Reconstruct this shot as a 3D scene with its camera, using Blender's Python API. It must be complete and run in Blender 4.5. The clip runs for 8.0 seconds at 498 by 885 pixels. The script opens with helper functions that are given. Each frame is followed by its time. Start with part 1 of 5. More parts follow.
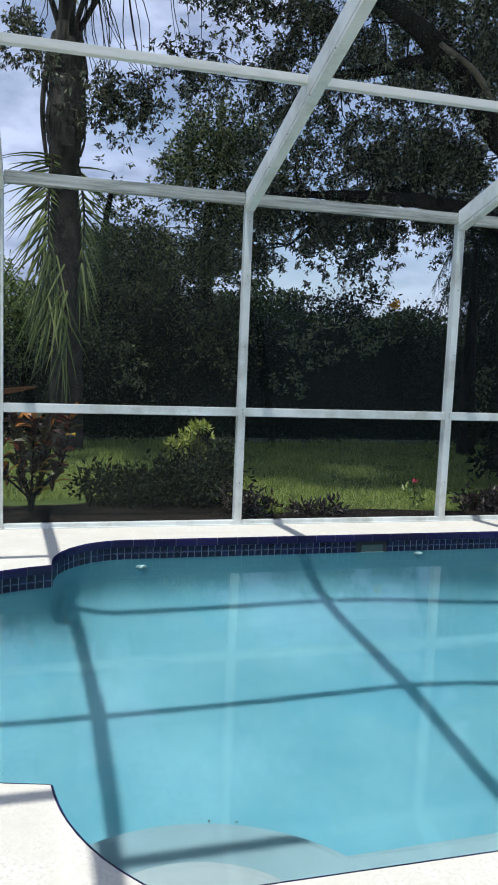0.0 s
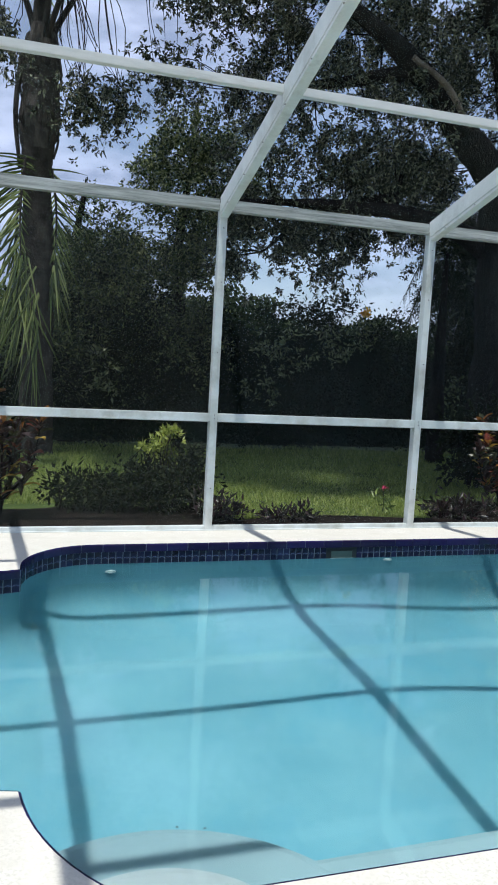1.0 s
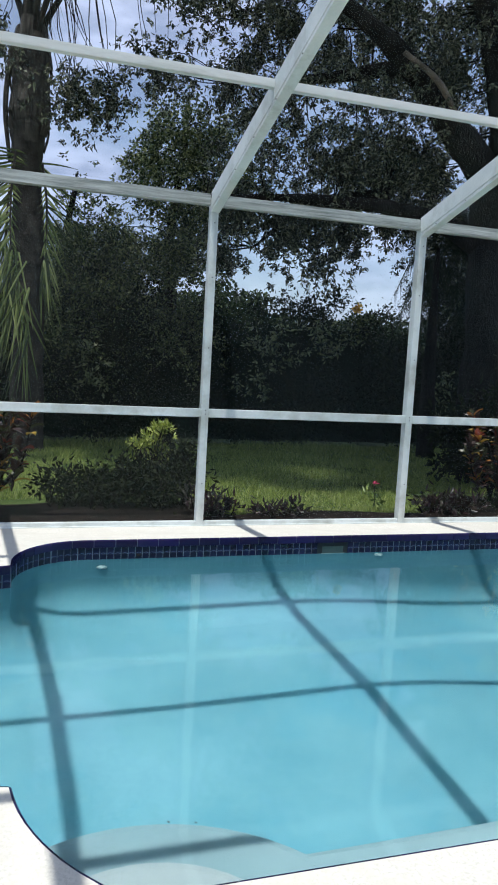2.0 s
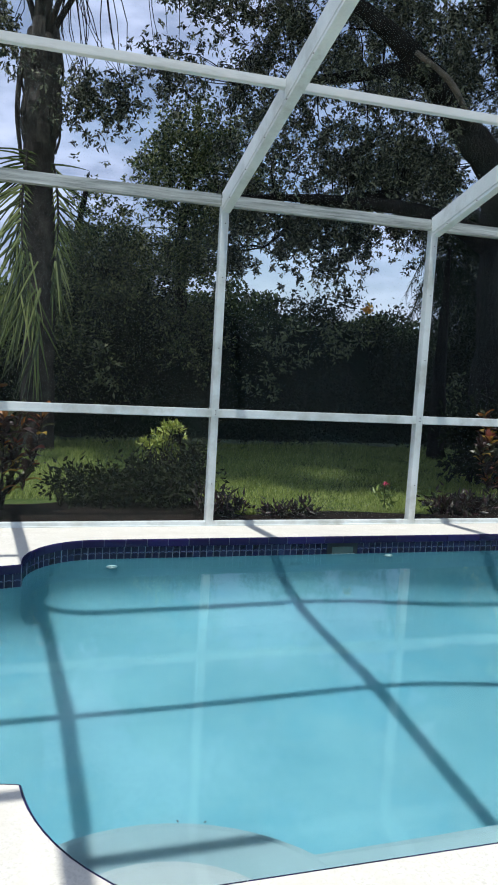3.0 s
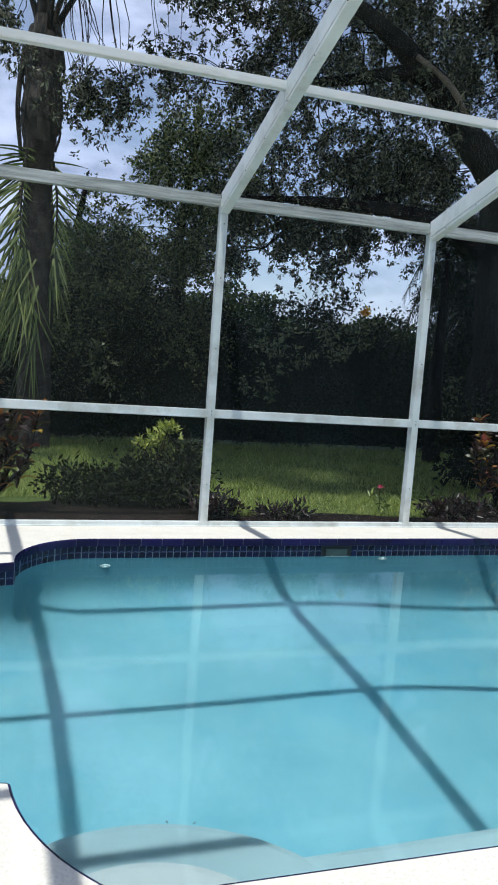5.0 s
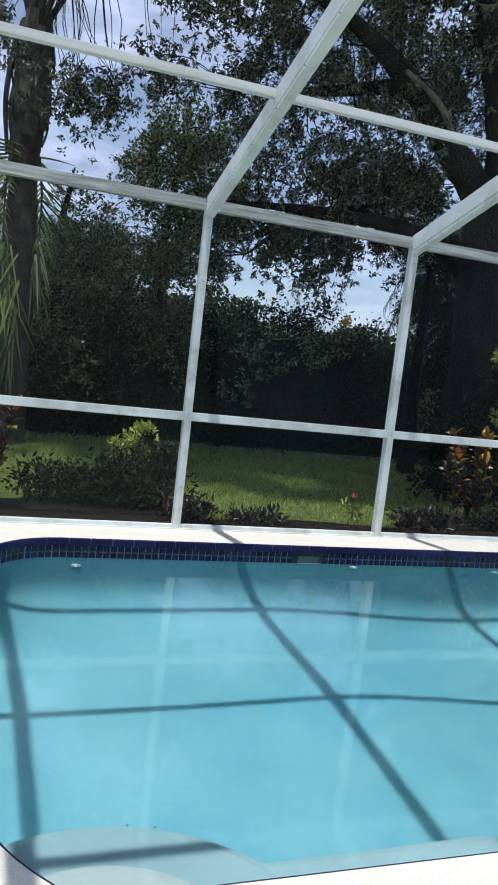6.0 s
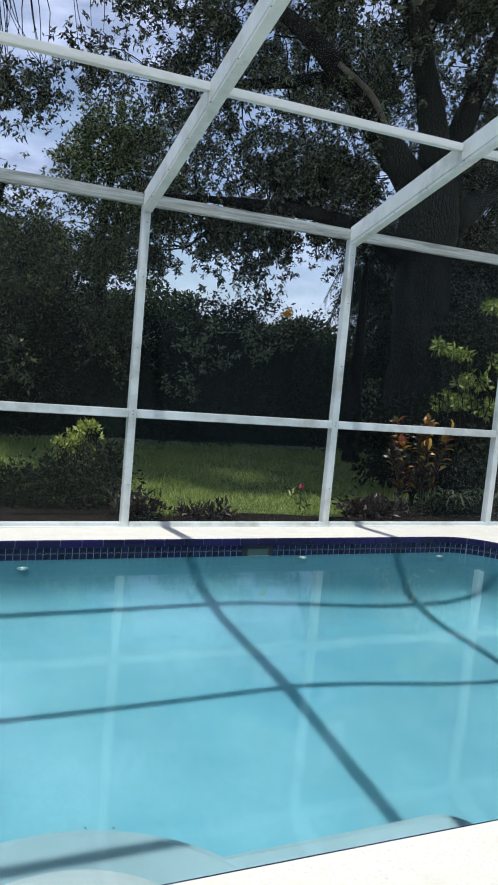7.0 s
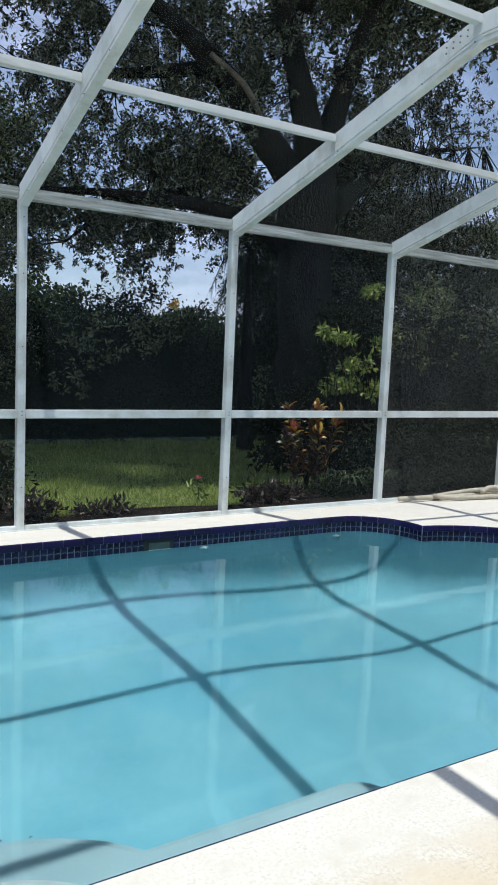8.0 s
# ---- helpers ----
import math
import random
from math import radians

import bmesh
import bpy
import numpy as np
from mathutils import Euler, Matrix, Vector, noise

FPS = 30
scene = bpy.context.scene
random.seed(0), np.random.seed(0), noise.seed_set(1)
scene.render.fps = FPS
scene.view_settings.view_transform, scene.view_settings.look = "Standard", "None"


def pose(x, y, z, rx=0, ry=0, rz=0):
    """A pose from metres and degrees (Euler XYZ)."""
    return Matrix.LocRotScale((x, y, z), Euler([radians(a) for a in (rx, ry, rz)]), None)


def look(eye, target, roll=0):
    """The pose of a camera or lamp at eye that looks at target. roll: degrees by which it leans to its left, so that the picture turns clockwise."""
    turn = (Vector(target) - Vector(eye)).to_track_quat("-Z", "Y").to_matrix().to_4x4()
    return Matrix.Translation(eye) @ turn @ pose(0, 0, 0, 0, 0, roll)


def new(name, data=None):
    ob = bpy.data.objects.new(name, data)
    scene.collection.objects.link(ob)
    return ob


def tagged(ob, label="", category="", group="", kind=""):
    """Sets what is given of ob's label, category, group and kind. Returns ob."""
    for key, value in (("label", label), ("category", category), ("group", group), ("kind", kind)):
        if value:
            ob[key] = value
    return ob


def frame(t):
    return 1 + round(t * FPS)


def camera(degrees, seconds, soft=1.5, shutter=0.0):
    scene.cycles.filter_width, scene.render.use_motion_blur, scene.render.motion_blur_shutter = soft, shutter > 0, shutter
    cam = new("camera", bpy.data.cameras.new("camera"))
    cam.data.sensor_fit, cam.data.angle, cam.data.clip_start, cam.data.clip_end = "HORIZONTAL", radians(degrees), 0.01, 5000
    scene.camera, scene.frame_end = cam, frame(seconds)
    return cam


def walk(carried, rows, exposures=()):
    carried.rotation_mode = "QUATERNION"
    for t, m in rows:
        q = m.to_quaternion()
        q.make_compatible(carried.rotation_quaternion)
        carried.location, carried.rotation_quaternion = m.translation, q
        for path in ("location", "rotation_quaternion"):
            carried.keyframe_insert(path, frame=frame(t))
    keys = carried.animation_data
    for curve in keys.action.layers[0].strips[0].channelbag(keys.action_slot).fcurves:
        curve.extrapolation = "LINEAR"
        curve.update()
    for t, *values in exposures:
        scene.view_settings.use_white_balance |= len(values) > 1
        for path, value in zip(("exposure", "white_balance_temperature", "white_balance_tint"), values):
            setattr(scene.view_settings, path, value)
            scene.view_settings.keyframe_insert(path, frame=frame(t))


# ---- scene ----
cam = camera(36.6, 8.0, soft=1.8)
PATH = [
    (0, (-0.287, -0.329, 1.393), (0.219, 1.592, 1.16), 2.3),
    (0.5, (-0.275, -0.31, 1.403), (0.227, 1.612, 1.175), 2.4),
    (1, (-0.301, -0.336, 1.393), (0.281, 1.565, 1.179), 3.2),
    (1.5, (-0.298, -0.338, 1.395), (0.342, 1.545, 1.182), 3.1),
    (1.7, (-0.298, -0.338, 1.395), (0.316, 1.552, 1.170), 3.3),
    (2.8, (-0.297, -0.339, 1.391), (0.294, 1.559, 1.168), 3.2),
    (3, (-0.297, -0.339, 1.391), (0.281, 1.563, 1.166), 3.3),
    (3.5, (-0.295, -0.343, 1.391), (0.283, 1.559, 1.168), 3.4),
    (4, (-0.296, -0.341, 1.393), (0.26, 1.567, 1.169), 3.4),
    (4.5, (-0.293, -0.335, 1.389), (0.264, 1.573, 1.167), 3.5),
    (4.7, (-0.293, -0.335, 1.389), (0.279, 1.569, 1.167), 3.6),
    (5.8, (-0.290, -0.342, 1.394), (0.340, 1.545, 1.183), 6.1),
    (6, (-0.29, -0.342, 1.394), (0.356, 1.54, 1.19), 6.6),
    (6.5, (-0.294, -0.342, 1.398), (0.428, 1.512, 1.199), 6.3),
    (7, (-0.294, -0.346, 1.404), (0.487, 1.484, 1.196), 5.1),
    (7.5, (-0.292, -0.358, 1.406), (0.594, 1.423, 1.196), 3.4),
    (8, (-0.317, -0.37, 1.417), (0.714, 1.33, 1.201), 2.5),
]
walk(cam, [(t, look(eye, target, roll)) for t, eye, target, roll in PATH], [(0.0, 0.07, 6170, 7), (2.0, 0.13, 6170, 7), (7.2, 0.14, 6170, 7), (8.0, 0.08, 6170, 7)])

# ---- world, sun, exposure ----
KX, KY = 0.13, 0.155          # run of the sunlight for each metre of fall
ELEV = math.atan2(1.0, math.hypot(KX, KY))
world = bpy.data.worlds.new("sky")
scene.world = world
world.use_nodes = True
wn, wl = world.node_tree.nodes, world.node_tree.links
wn.clear()
sky = wn.new("ShaderNodeTexSky")
sky.sky_type, sky.sun_disc = "NISHITA", False
sky.sun_elevation, sky.sun_rotation = ELEV, radians(220)
sky.air_density, sky.dust_density, sky.ozone_density = 1.0, 1.0, 2.0
coord = wn.new("ShaderNodeTexCoord")
wmap = wn.new("ShaderNodeMapping")
wmap.inputs["Scale"].default_value = (1.0, 1.0, 2.6)
wmap.inputs["Location"].default_value = (0.35, 0.1, 0.2)
cloud = wn.new("ShaderNodeTexNoise")
cloud.inputs["Scale"].default_value, cloud.inputs["Detail"].default_value, cloud.inputs["Roughness"].default_value = 2.1, 7.0, 0.55
cover = wn.new("ShaderNodeValToRGB")
cover.color_ramp.elements[0].position, cover.color_ramp.elements[1].position = 0.44, 0.66
cover.color_ramp.elements[0].color = (0.30, 0.30, 0.30, 1)
shade = wn.new("ShaderNodeTexNoise")
shade.inputs["Scale"].default_value, shade.inputs["Detail"].default_value = 8.0, 6.0
tone = wn.new("ShaderNodeValToRGB")
tone.color_ramp.elements[0].position, tone.color_ramp.elements[0].color = 0.42, (3.0, 3.5, 5.1, 1)
tone.color_ramp.elements[1].position, tone.color_ramp.elements[1].color = 0.58, (5.7, 6.2, 8.2, 1)
blend = wn.new("ShaderNodeMix")
blend.data_type = "RGBA"
back = wn.new("ShaderNodeBackground")
back.inputs["Strength"].default_value = 0.125
wout = wn.new("ShaderNodeOutputWorld")
wl.new(coord.outputs["Generated"], wmap.inputs["Vector"])
wl.new(wmap.outputs["Vector"], cloud.inputs["Vector"])
wl.new(wmap.outputs["Vector"], shade.inputs["Vector"])
split = wn.new("ShaderNodeSeparateXYZ")
low_sky = wn.new("ShaderNodeMapRange")
low_sky.inputs["From Min"].default_value, low_sky.inputs["From Max"].default_value = 0.02, 0.40
low_sky.inputs["To Min"].default_value, low_sky.inputs["To Max"].default_value = 0.10, -0.02
more = wn.new("ShaderNodeMath")
wl.new(coord.outputs["Generated"], split.inputs["Vector"])
wl.new(split.outputs["Z"], low_sky.inputs["Value"])
wl.new(cloud.outputs["Fac"], more.inputs[0])
wl.new(low_sky.outputs["Result"], more.inputs[1])
wl.new(more.outputs[0], cover.inputs["Fac"])
wl.new(shade.outputs["Fac"], tone.inputs["Fac"])
wl.new(cover.outputs["Color"], blend.inputs["Factor"])
wl.new(sky.outputs["Color"], blend.inputs["A"])
wl.new(tone.outputs["Color"], blend.inputs["B"])
wl.new(blend.outputs["Result"], back.inputs["Color"])
wl.new(back.outputs["Background"], wout.inputs["Surface"])

sun_data = bpy.data.lights.new("sun", "SUN")
sun_data.energy, sun_data.angle, sun_data.color = 4.4, radians(0.53), (1.0, 0.96, 0.90)
sun = new("sun", sun_data)
sun.matrix_world = look((-KX * 40, -KY * 40, 40), (0, 0, 0))
scene.view_settings.exposure = 0.0


# ---- materials ----
def mat(name):
    m = bpy.data.materials.new(name)
    m.use_nodes = True
    return m, m.node_tree.nodes, m.node_tree.links, m.node_tree.nodes["Principled BSDF"]


def node(nodes, kind, **values):
    n = nodes.new(kind)
    for k, v in values.items():
        n.inputs[k.replace("_", " ")].default_value = v
    return n


def ramp(nodes, stops):
    r = nodes.new("ShaderNodeValToRGB")
    e = r.color_ramp.elements
    while len(e) < len(stops):
        e.new(0.5)
    for el, (p, c) in zip(e, stops):
        el.position, el.color = p, (*c, 1)
    return r


def surface(name, dark, light, scale=6.0, fine=90.0, rough=0.6, bump=0.2, dist=0.003, stretch=(1, 1, 1), spec=0.4, stain=None, stain_scale=1.2, metal=0.0):
    """A surface with two scales of colour, and a fine relief."""
    m, n, l, b = mat(name)
    tc = n.new("ShaderNodeTexCoord")
    mp = node(n, "ShaderNodeMapping", Scale=stretch)
    big = node(n, "ShaderNodeTexNoise", Scale=scale, Detail=6.0, Roughness=0.6)
    small = node(n, "ShaderNodeTexNoise", Scale=fine, Detail=4.0, Roughness=0.65)
    r = ramp(n, [(0.3, dark), (0.7, light)])
    mixed = n.new("ShaderNodeMath")
    mixed.operation = "MULTIPLY_ADD"
    mixed.inputs[1].default_value, mixed.inputs[2].default_value = 0.35, -0.175
    add = n.new("ShaderNodeMath")
    l.new(tc.outputs["Object"], mp.inputs["Vector"])
    l.new(mp.outputs["Vector"], big.inputs["Vector"])
    l.new(mp.outputs["Vector"], small.inputs["Vector"])
    l.new(small.outputs["Fac"], mixed.inputs[0])
    l.new(big.outputs["Fac"], add.inputs[0])
    l.new(mixed.outputs[0], add.inputs[1])
    l.new(add.outputs[0], r.inputs["Fac"])
    colour = r.outputs["Color"]
    if stain:
        sn = node(n, "ShaderNodeTexNoise", Scale=stain_scale, Detail=8.0, Roughness=0.7)
        sr = ramp(n, [(0.5, (0, 0, 0)), (0.72, (1, 1, 1))])
        mx = n.new("ShaderNodeMix")
        mx.data_type = "RGBA"
        mx.inputs["B"].default_value = (*stain, 1)
        l.new(mp.outputs["Vector"], sn.inputs["Vector"])
        l.new(sn.outputs["Fac"], sr.inputs["Fac"])
        l.new(sr.outputs["Color"], mx.inputs["Factor"])
        l.new(colour, mx.inputs["A"])
        colour = mx.outputs["Result"]
    l.new(colour, b.inputs["Base Color"])
    bm_ = node(n, "ShaderNodeBump", Strength=bump, Distance=dist)
    l.new(small.outputs["Fac"], bm_.inputs["Height"])
    l.new(bm_.outputs["Normal"], b.inputs["Normal"])
    b.inputs["Roughness"].default_value = rough
    b.inputs["Specular IOR Level"].default_value = spec
    b.inputs["Metallic"].default_value = metal
    return m


def leafy(name, colours, rough=0.42, through_light=0.25, spec=0.5):
    """Leaves: colour by leaf, some light through them, a waxy gloss."""
    m, n, l, b = mat(name)
    geo = n.new("ShaderNodeNewGeometry")
    r = ramp(n, [(i / max(1, len(colours) - 1), c) for i, c in enumerate(colours)])
    l.new(geo.outputs["Random Per Island"], r.inputs["Fac"])
    l.new(r.outputs["Color"], b.inputs["Base Color"])
    b.inputs["Roughness"].default_value = rough
    b.inputs["Specular IOR Level"].default_value = spec
    tr = n.new("ShaderNodeBsdfTranslucent")
    l.new(r.outputs["Color"], tr.inputs["Color"])
    mx = n.new("ShaderNodeMixShader")
    mx.inputs["Fac"].default_value = through_light
    l.new(b.outputs["BSDF"], mx.inputs[1])
    l.new(tr.outputs["BSDF"], mx.inputs[2])
    l.new(mx.outputs["Shader"], n["Material Output"].inputs["Surface"])
    return m


M_ALU = surface("white_painted_aluminium", (0.60, 0.65, 0.64), (0.76, 0.80, 0.79), 3.0, 60, 0.42, 0.08, 0.001, (1, 1, 1), 0.45, (0.42, 0.44, 0.40), 2.2)
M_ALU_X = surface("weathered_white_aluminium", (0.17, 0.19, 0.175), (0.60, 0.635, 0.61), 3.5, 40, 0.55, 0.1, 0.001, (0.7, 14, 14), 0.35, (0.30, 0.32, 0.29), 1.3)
# lighter copy of the aluminium, sun on the purlins put into its colour
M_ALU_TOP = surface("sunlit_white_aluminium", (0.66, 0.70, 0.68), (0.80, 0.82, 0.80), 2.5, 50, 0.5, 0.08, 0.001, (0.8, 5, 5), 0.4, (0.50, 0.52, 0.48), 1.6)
M_SCREW = surface("dull_steel", (0.10, 0.10, 0.10), (0.22, 0.22, 0.21), 40, 200, 0.5, 0.1, 0.0005, metal=0.7)


def deck_material():
    """Knockdown concrete: flattened splatter over cream, bleached in an uneven band along the pool."""
    m, n, l, b = mat("knockdown_concrete")
    tc = n.new("ShaderNodeTexCoord")
    big = node(n, "ShaderNodeTexNoise", Scale=1.6, Detail=6.0, Roughness=0.6)
    mid = node(n, "ShaderNodeTexNoise", Scale=7.0, Detail=5.0, Roughness=0.6)
    splat = node(n, "ShaderNodeTexNoise", Scale=85.0, Detail=3.0, Roughness=0.6, Distortion=0.5)
    for q in (big, mid, splat):
        l.new(tc.outputs["Object"], q.inputs["Vector"])
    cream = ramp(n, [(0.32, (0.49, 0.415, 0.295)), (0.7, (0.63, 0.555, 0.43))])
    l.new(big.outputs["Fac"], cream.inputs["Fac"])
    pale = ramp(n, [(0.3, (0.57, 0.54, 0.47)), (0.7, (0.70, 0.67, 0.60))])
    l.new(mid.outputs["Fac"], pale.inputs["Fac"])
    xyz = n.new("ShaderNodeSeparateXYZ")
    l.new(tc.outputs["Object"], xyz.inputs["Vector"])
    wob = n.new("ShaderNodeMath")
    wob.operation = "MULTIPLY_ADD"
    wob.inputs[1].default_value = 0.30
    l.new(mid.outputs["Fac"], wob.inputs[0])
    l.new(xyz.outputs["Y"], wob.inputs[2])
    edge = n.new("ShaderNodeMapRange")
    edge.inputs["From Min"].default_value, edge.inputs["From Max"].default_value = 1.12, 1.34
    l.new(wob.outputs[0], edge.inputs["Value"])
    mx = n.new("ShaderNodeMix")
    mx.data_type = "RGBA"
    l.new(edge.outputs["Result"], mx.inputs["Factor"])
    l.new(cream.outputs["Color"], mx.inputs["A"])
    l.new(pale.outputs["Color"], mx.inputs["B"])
    # grime held in the hollows of the splatter, in patches
    flat = ramp(n, [(0.36, (0.80, 0.80, 0.79)), (0.54, (1, 1, 1))])
    l.new(splat.outputs["Fac"], flat.inputs["Fac"])
    patch = ramp(n, [(0.42, (0.15, 0.15, 0.15)), (0.60, (1, 1, 1))])
    l.new(mid.outputs["Fac"], patch.inputs["Fac"])
    grime = n.new("ShaderNodeMix")
    grime.data_type, grime.blend_type = "RGBA", "MULTIPLY"
    l.new(patch.outputs["Color"], grime.inputs["Factor"])
    l.new(mx.outputs["Result"], grime.inputs["A"])
    l.new(flat.outputs["Color"], grime.inputs["B"])
    l.new(grime.outputs["Result"], b.inputs["Base Color"])
    bp = node(n, "ShaderNodeBump", Strength=0.6, Distance=0.004)
    l.new(flat.outputs["Color"], bp.inputs["Height"])
    l.new(bp.outputs["Normal"], b.inputs["Normal"])
    b.inputs["Roughness"].default_value = 0.8
    b.inputs["Specular IOR Level"].default_value = 0.25
    return m


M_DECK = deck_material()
M_GROUT = surface("pale_grout", (0.12, 0.135, 0.19), (0.24, 0.265, 0.33), 20, 160, 0.8, 0.2, 0.001)
M_PLASTER = surface("pool_plaster", (0.108, 0.250, 0.298), (0.166, 0.325, 0.364), 1.1, 40, 0.7, 0.15, 0.002, (1, 1, 1), 0.2, (0.10, 0.265, 0.33), 0.9)
# paler plaster for shallow steps: weaker water tint is put into its colour
M_STEP_TOP = surface("shallow_step_plaster", (0.31, 0.315, 0.31), (0.37, 0.37, 0.36), 2.0, 60, 0.7, 0.15, 0.002, (1, 1, 1), 0.2)
M_STEP = surface("pale_step_plaster", (0.215, 0.28, 0.295), (0.27, 0.335, 0.345), 2.0, 60, 0.7, 0.15, 0.002, (1, 1, 1), 0.2)
M_GROUND = surface("turf_soil", (0.030, 0.050, 0.014), (0.075, 0.110, 0.030), 1.4, 60, 0.9, 0.8, 0.02, (1, 1, 1), 0.1, (0.05, 0.055, 0.02), 0.6)
# near black, since the shade over the bed is put into this colour
M_MULCH = surface("shaded_mulch", (0.008, 0.006, 0.005), (0.028, 0.020, 0.015), 12, 70, 0.95, 1.0, 0.03, (1, 1, 1), 0.1)
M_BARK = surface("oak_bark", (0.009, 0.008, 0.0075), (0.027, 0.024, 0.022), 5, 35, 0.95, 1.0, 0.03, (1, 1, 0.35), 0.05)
M_PALMBARK = surface("palm_bark", (0.022, 0.019, 0.016), (0.075, 0.066, 0.055), 7, 40, 0.9, 1.0, 0.02, (1, 1, 0.6), 0.15)
# paler than the trunk bark, highlights on the leaf bases put into it
M_SHEATH = surface("highlit_leaf_base", (0.030, 0.026, 0.022), (0.125, 0.108, 0.092), 6, 40, 0.85, 0.9, 0.015, (3, 3, 0.5), 0.15)
M_STUB = surface("bare_dead_wood", (0.10, 0.085, 0.065), (0.24, 0.20, 0.16), 7, 60, 0.85, 0.7, 0.01, (1, 1, 1), 0.2)
M_DRY = surface("dry_brown_sheath", (0.16, 0.08, 0.035), (0.36, 0.20, 0.09), 9, 70, 0.7, 0.4, 0.003, (0.4, 3, 3), 0.2)
M_STUCCO = surface("cream_stucco", (0.55, 0.50, 0.42), (0.68, 0.63, 0.54), 3, 120, 0.9, 0.5, 0.004, (1, 1, 1), 0.2)
M_HOSE = surface("beige_hose_plastic", (0.34, 0.31, 0.24), (0.52, 0.48, 0.38), 9, 80, 0.55, 0.1, 0.001, (1, 1, 1), 0.4)
M_PLASTIC = surface("white_pool_plastic", (0.36, 0.40, 0.39), (0.50, 0.54, 0.52), 12, 90, 0.4, 0.05, 0.0005)
M_THROAT = surface("skimmer_throat_shade", (0.008, 0.010, 0.012), (0.016, 0.020, 0.024), 15, 90, 0.5, 0.1, 0.001)
M_SKIM = surface("aged_skimmer_plastic", (0.03, 0.058, 0.058), (0.06, 0.095, 0.09), 9, 80, 0.5, 0.1, 0.001)
# the palest colours of these two stand in for glints on single leaves
L_OAK = leafy("oak_leaves", [(0.018, 0.024, 0.013), (0.028, 0.034, 0.018), (0.040, 0.047, 0.024), (0.10, 0.108, 0.06), (0.32, 0.33, 0.20)], 0.36, 0.38, 0.5)
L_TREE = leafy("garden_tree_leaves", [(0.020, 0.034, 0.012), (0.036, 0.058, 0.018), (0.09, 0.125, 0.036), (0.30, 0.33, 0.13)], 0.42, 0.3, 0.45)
# near black with few paler leaves: deep shade and glints put into colour
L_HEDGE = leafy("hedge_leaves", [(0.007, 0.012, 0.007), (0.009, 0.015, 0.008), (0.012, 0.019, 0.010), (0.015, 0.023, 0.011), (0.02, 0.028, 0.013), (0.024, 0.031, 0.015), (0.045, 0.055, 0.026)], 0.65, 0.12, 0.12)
# glossy, and pale too: glints on the hedge are in the colour
L_SPRIG = leafy("glossy_glint_sprig_leaves", [(0.06, 0.085, 0.03), (0.16, 0.19, 0.075), (0.34, 0.37, 0.18)], 0.28, 0.3, 0.7)
# sun on the shrub's whorls is put into this pale leaf colour
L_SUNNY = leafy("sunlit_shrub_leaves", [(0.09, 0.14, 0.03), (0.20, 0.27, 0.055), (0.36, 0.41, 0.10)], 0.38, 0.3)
L_FAR = leafy("far_leaves", [(0.02, 0.032, 0.016), (0.036, 0.05, 0.022)], 0.7, 0.1, 0.1)
L_YELLOW = leafy("lime_leaves", [(0.14, 0.19, 0.03), (0.27, 0.33, 0.055), (0.40, 0.44, 0.09)], 0.4, 0.3)
# near black: the oak's shade on these shrubs is put into the colour
L_DARK = leafy("shaded_shrub_leaves", [(0.007, 0.011, 0.006), (0.012, 0.018, 0.008), (0.016, 0.022, 0.009), (0.028, 0.036, 0.014)], 0.6, 0.15, 0.1)
L_RED = leafy("maroon_leaves", [(0.035, 0.012, 0.014), (0.022, 0.014, 0.012), (0.03, 0.035, 0.014)], 0.4, 0.15)
L_PALM = leafy("palm_leaves", [(0.025, 0.038, 0.012), (0.06, 0.085, 0.022), (0.15, 0.20, 0.045), (0.38, 0.42, 0.15)], 0.38, 0.22)
L_BRIGHT = leafy("fresh_green_leaves", [(0.05, 0.085, 0.022), (0.11, 0.165, 0.036), (0.24, 0.30, 0.07)], 0.4, 0.3)
L_GRASS = leafy("grass_blades", [(0.12, 0.18, 0.035), (0.26, 0.33, 0.075), (0.46, 0.50, 0.17)], 0.55, 0.3, 0.3)
L_FERN = leafy("fern_leaves", [(0.03, 0.05, 0.02), (0.06, 0.085, 0.03)], 0.5, 0.25)
L_CROTON = [leafy("croton_" + k, [c, tuple(min(1, v * 1.5) for v in c)], 0.38, 0.25) for k, c in
            (("orange", (0.28, 0.11, 0.018)), ("gold", (0.38, 0.25, 0.04)), ("maroon", (0.032, 0.015, 0.012)), ("olive", (0.045, 0.048, 0.016)), ("red", (0.16, 0.035, 0.016)))]
L_FLOWER = leafy("pink_petals", [(0.45, 0.04, 0.10), (0.55, 0.08, 0.14)], 0.5, 0.3)
L_ORANGE = leafy("orange_blossom", [(0.9, 0.46, 0.05), (0.95, 0.66, 0.12)], 0.5, 0.4)


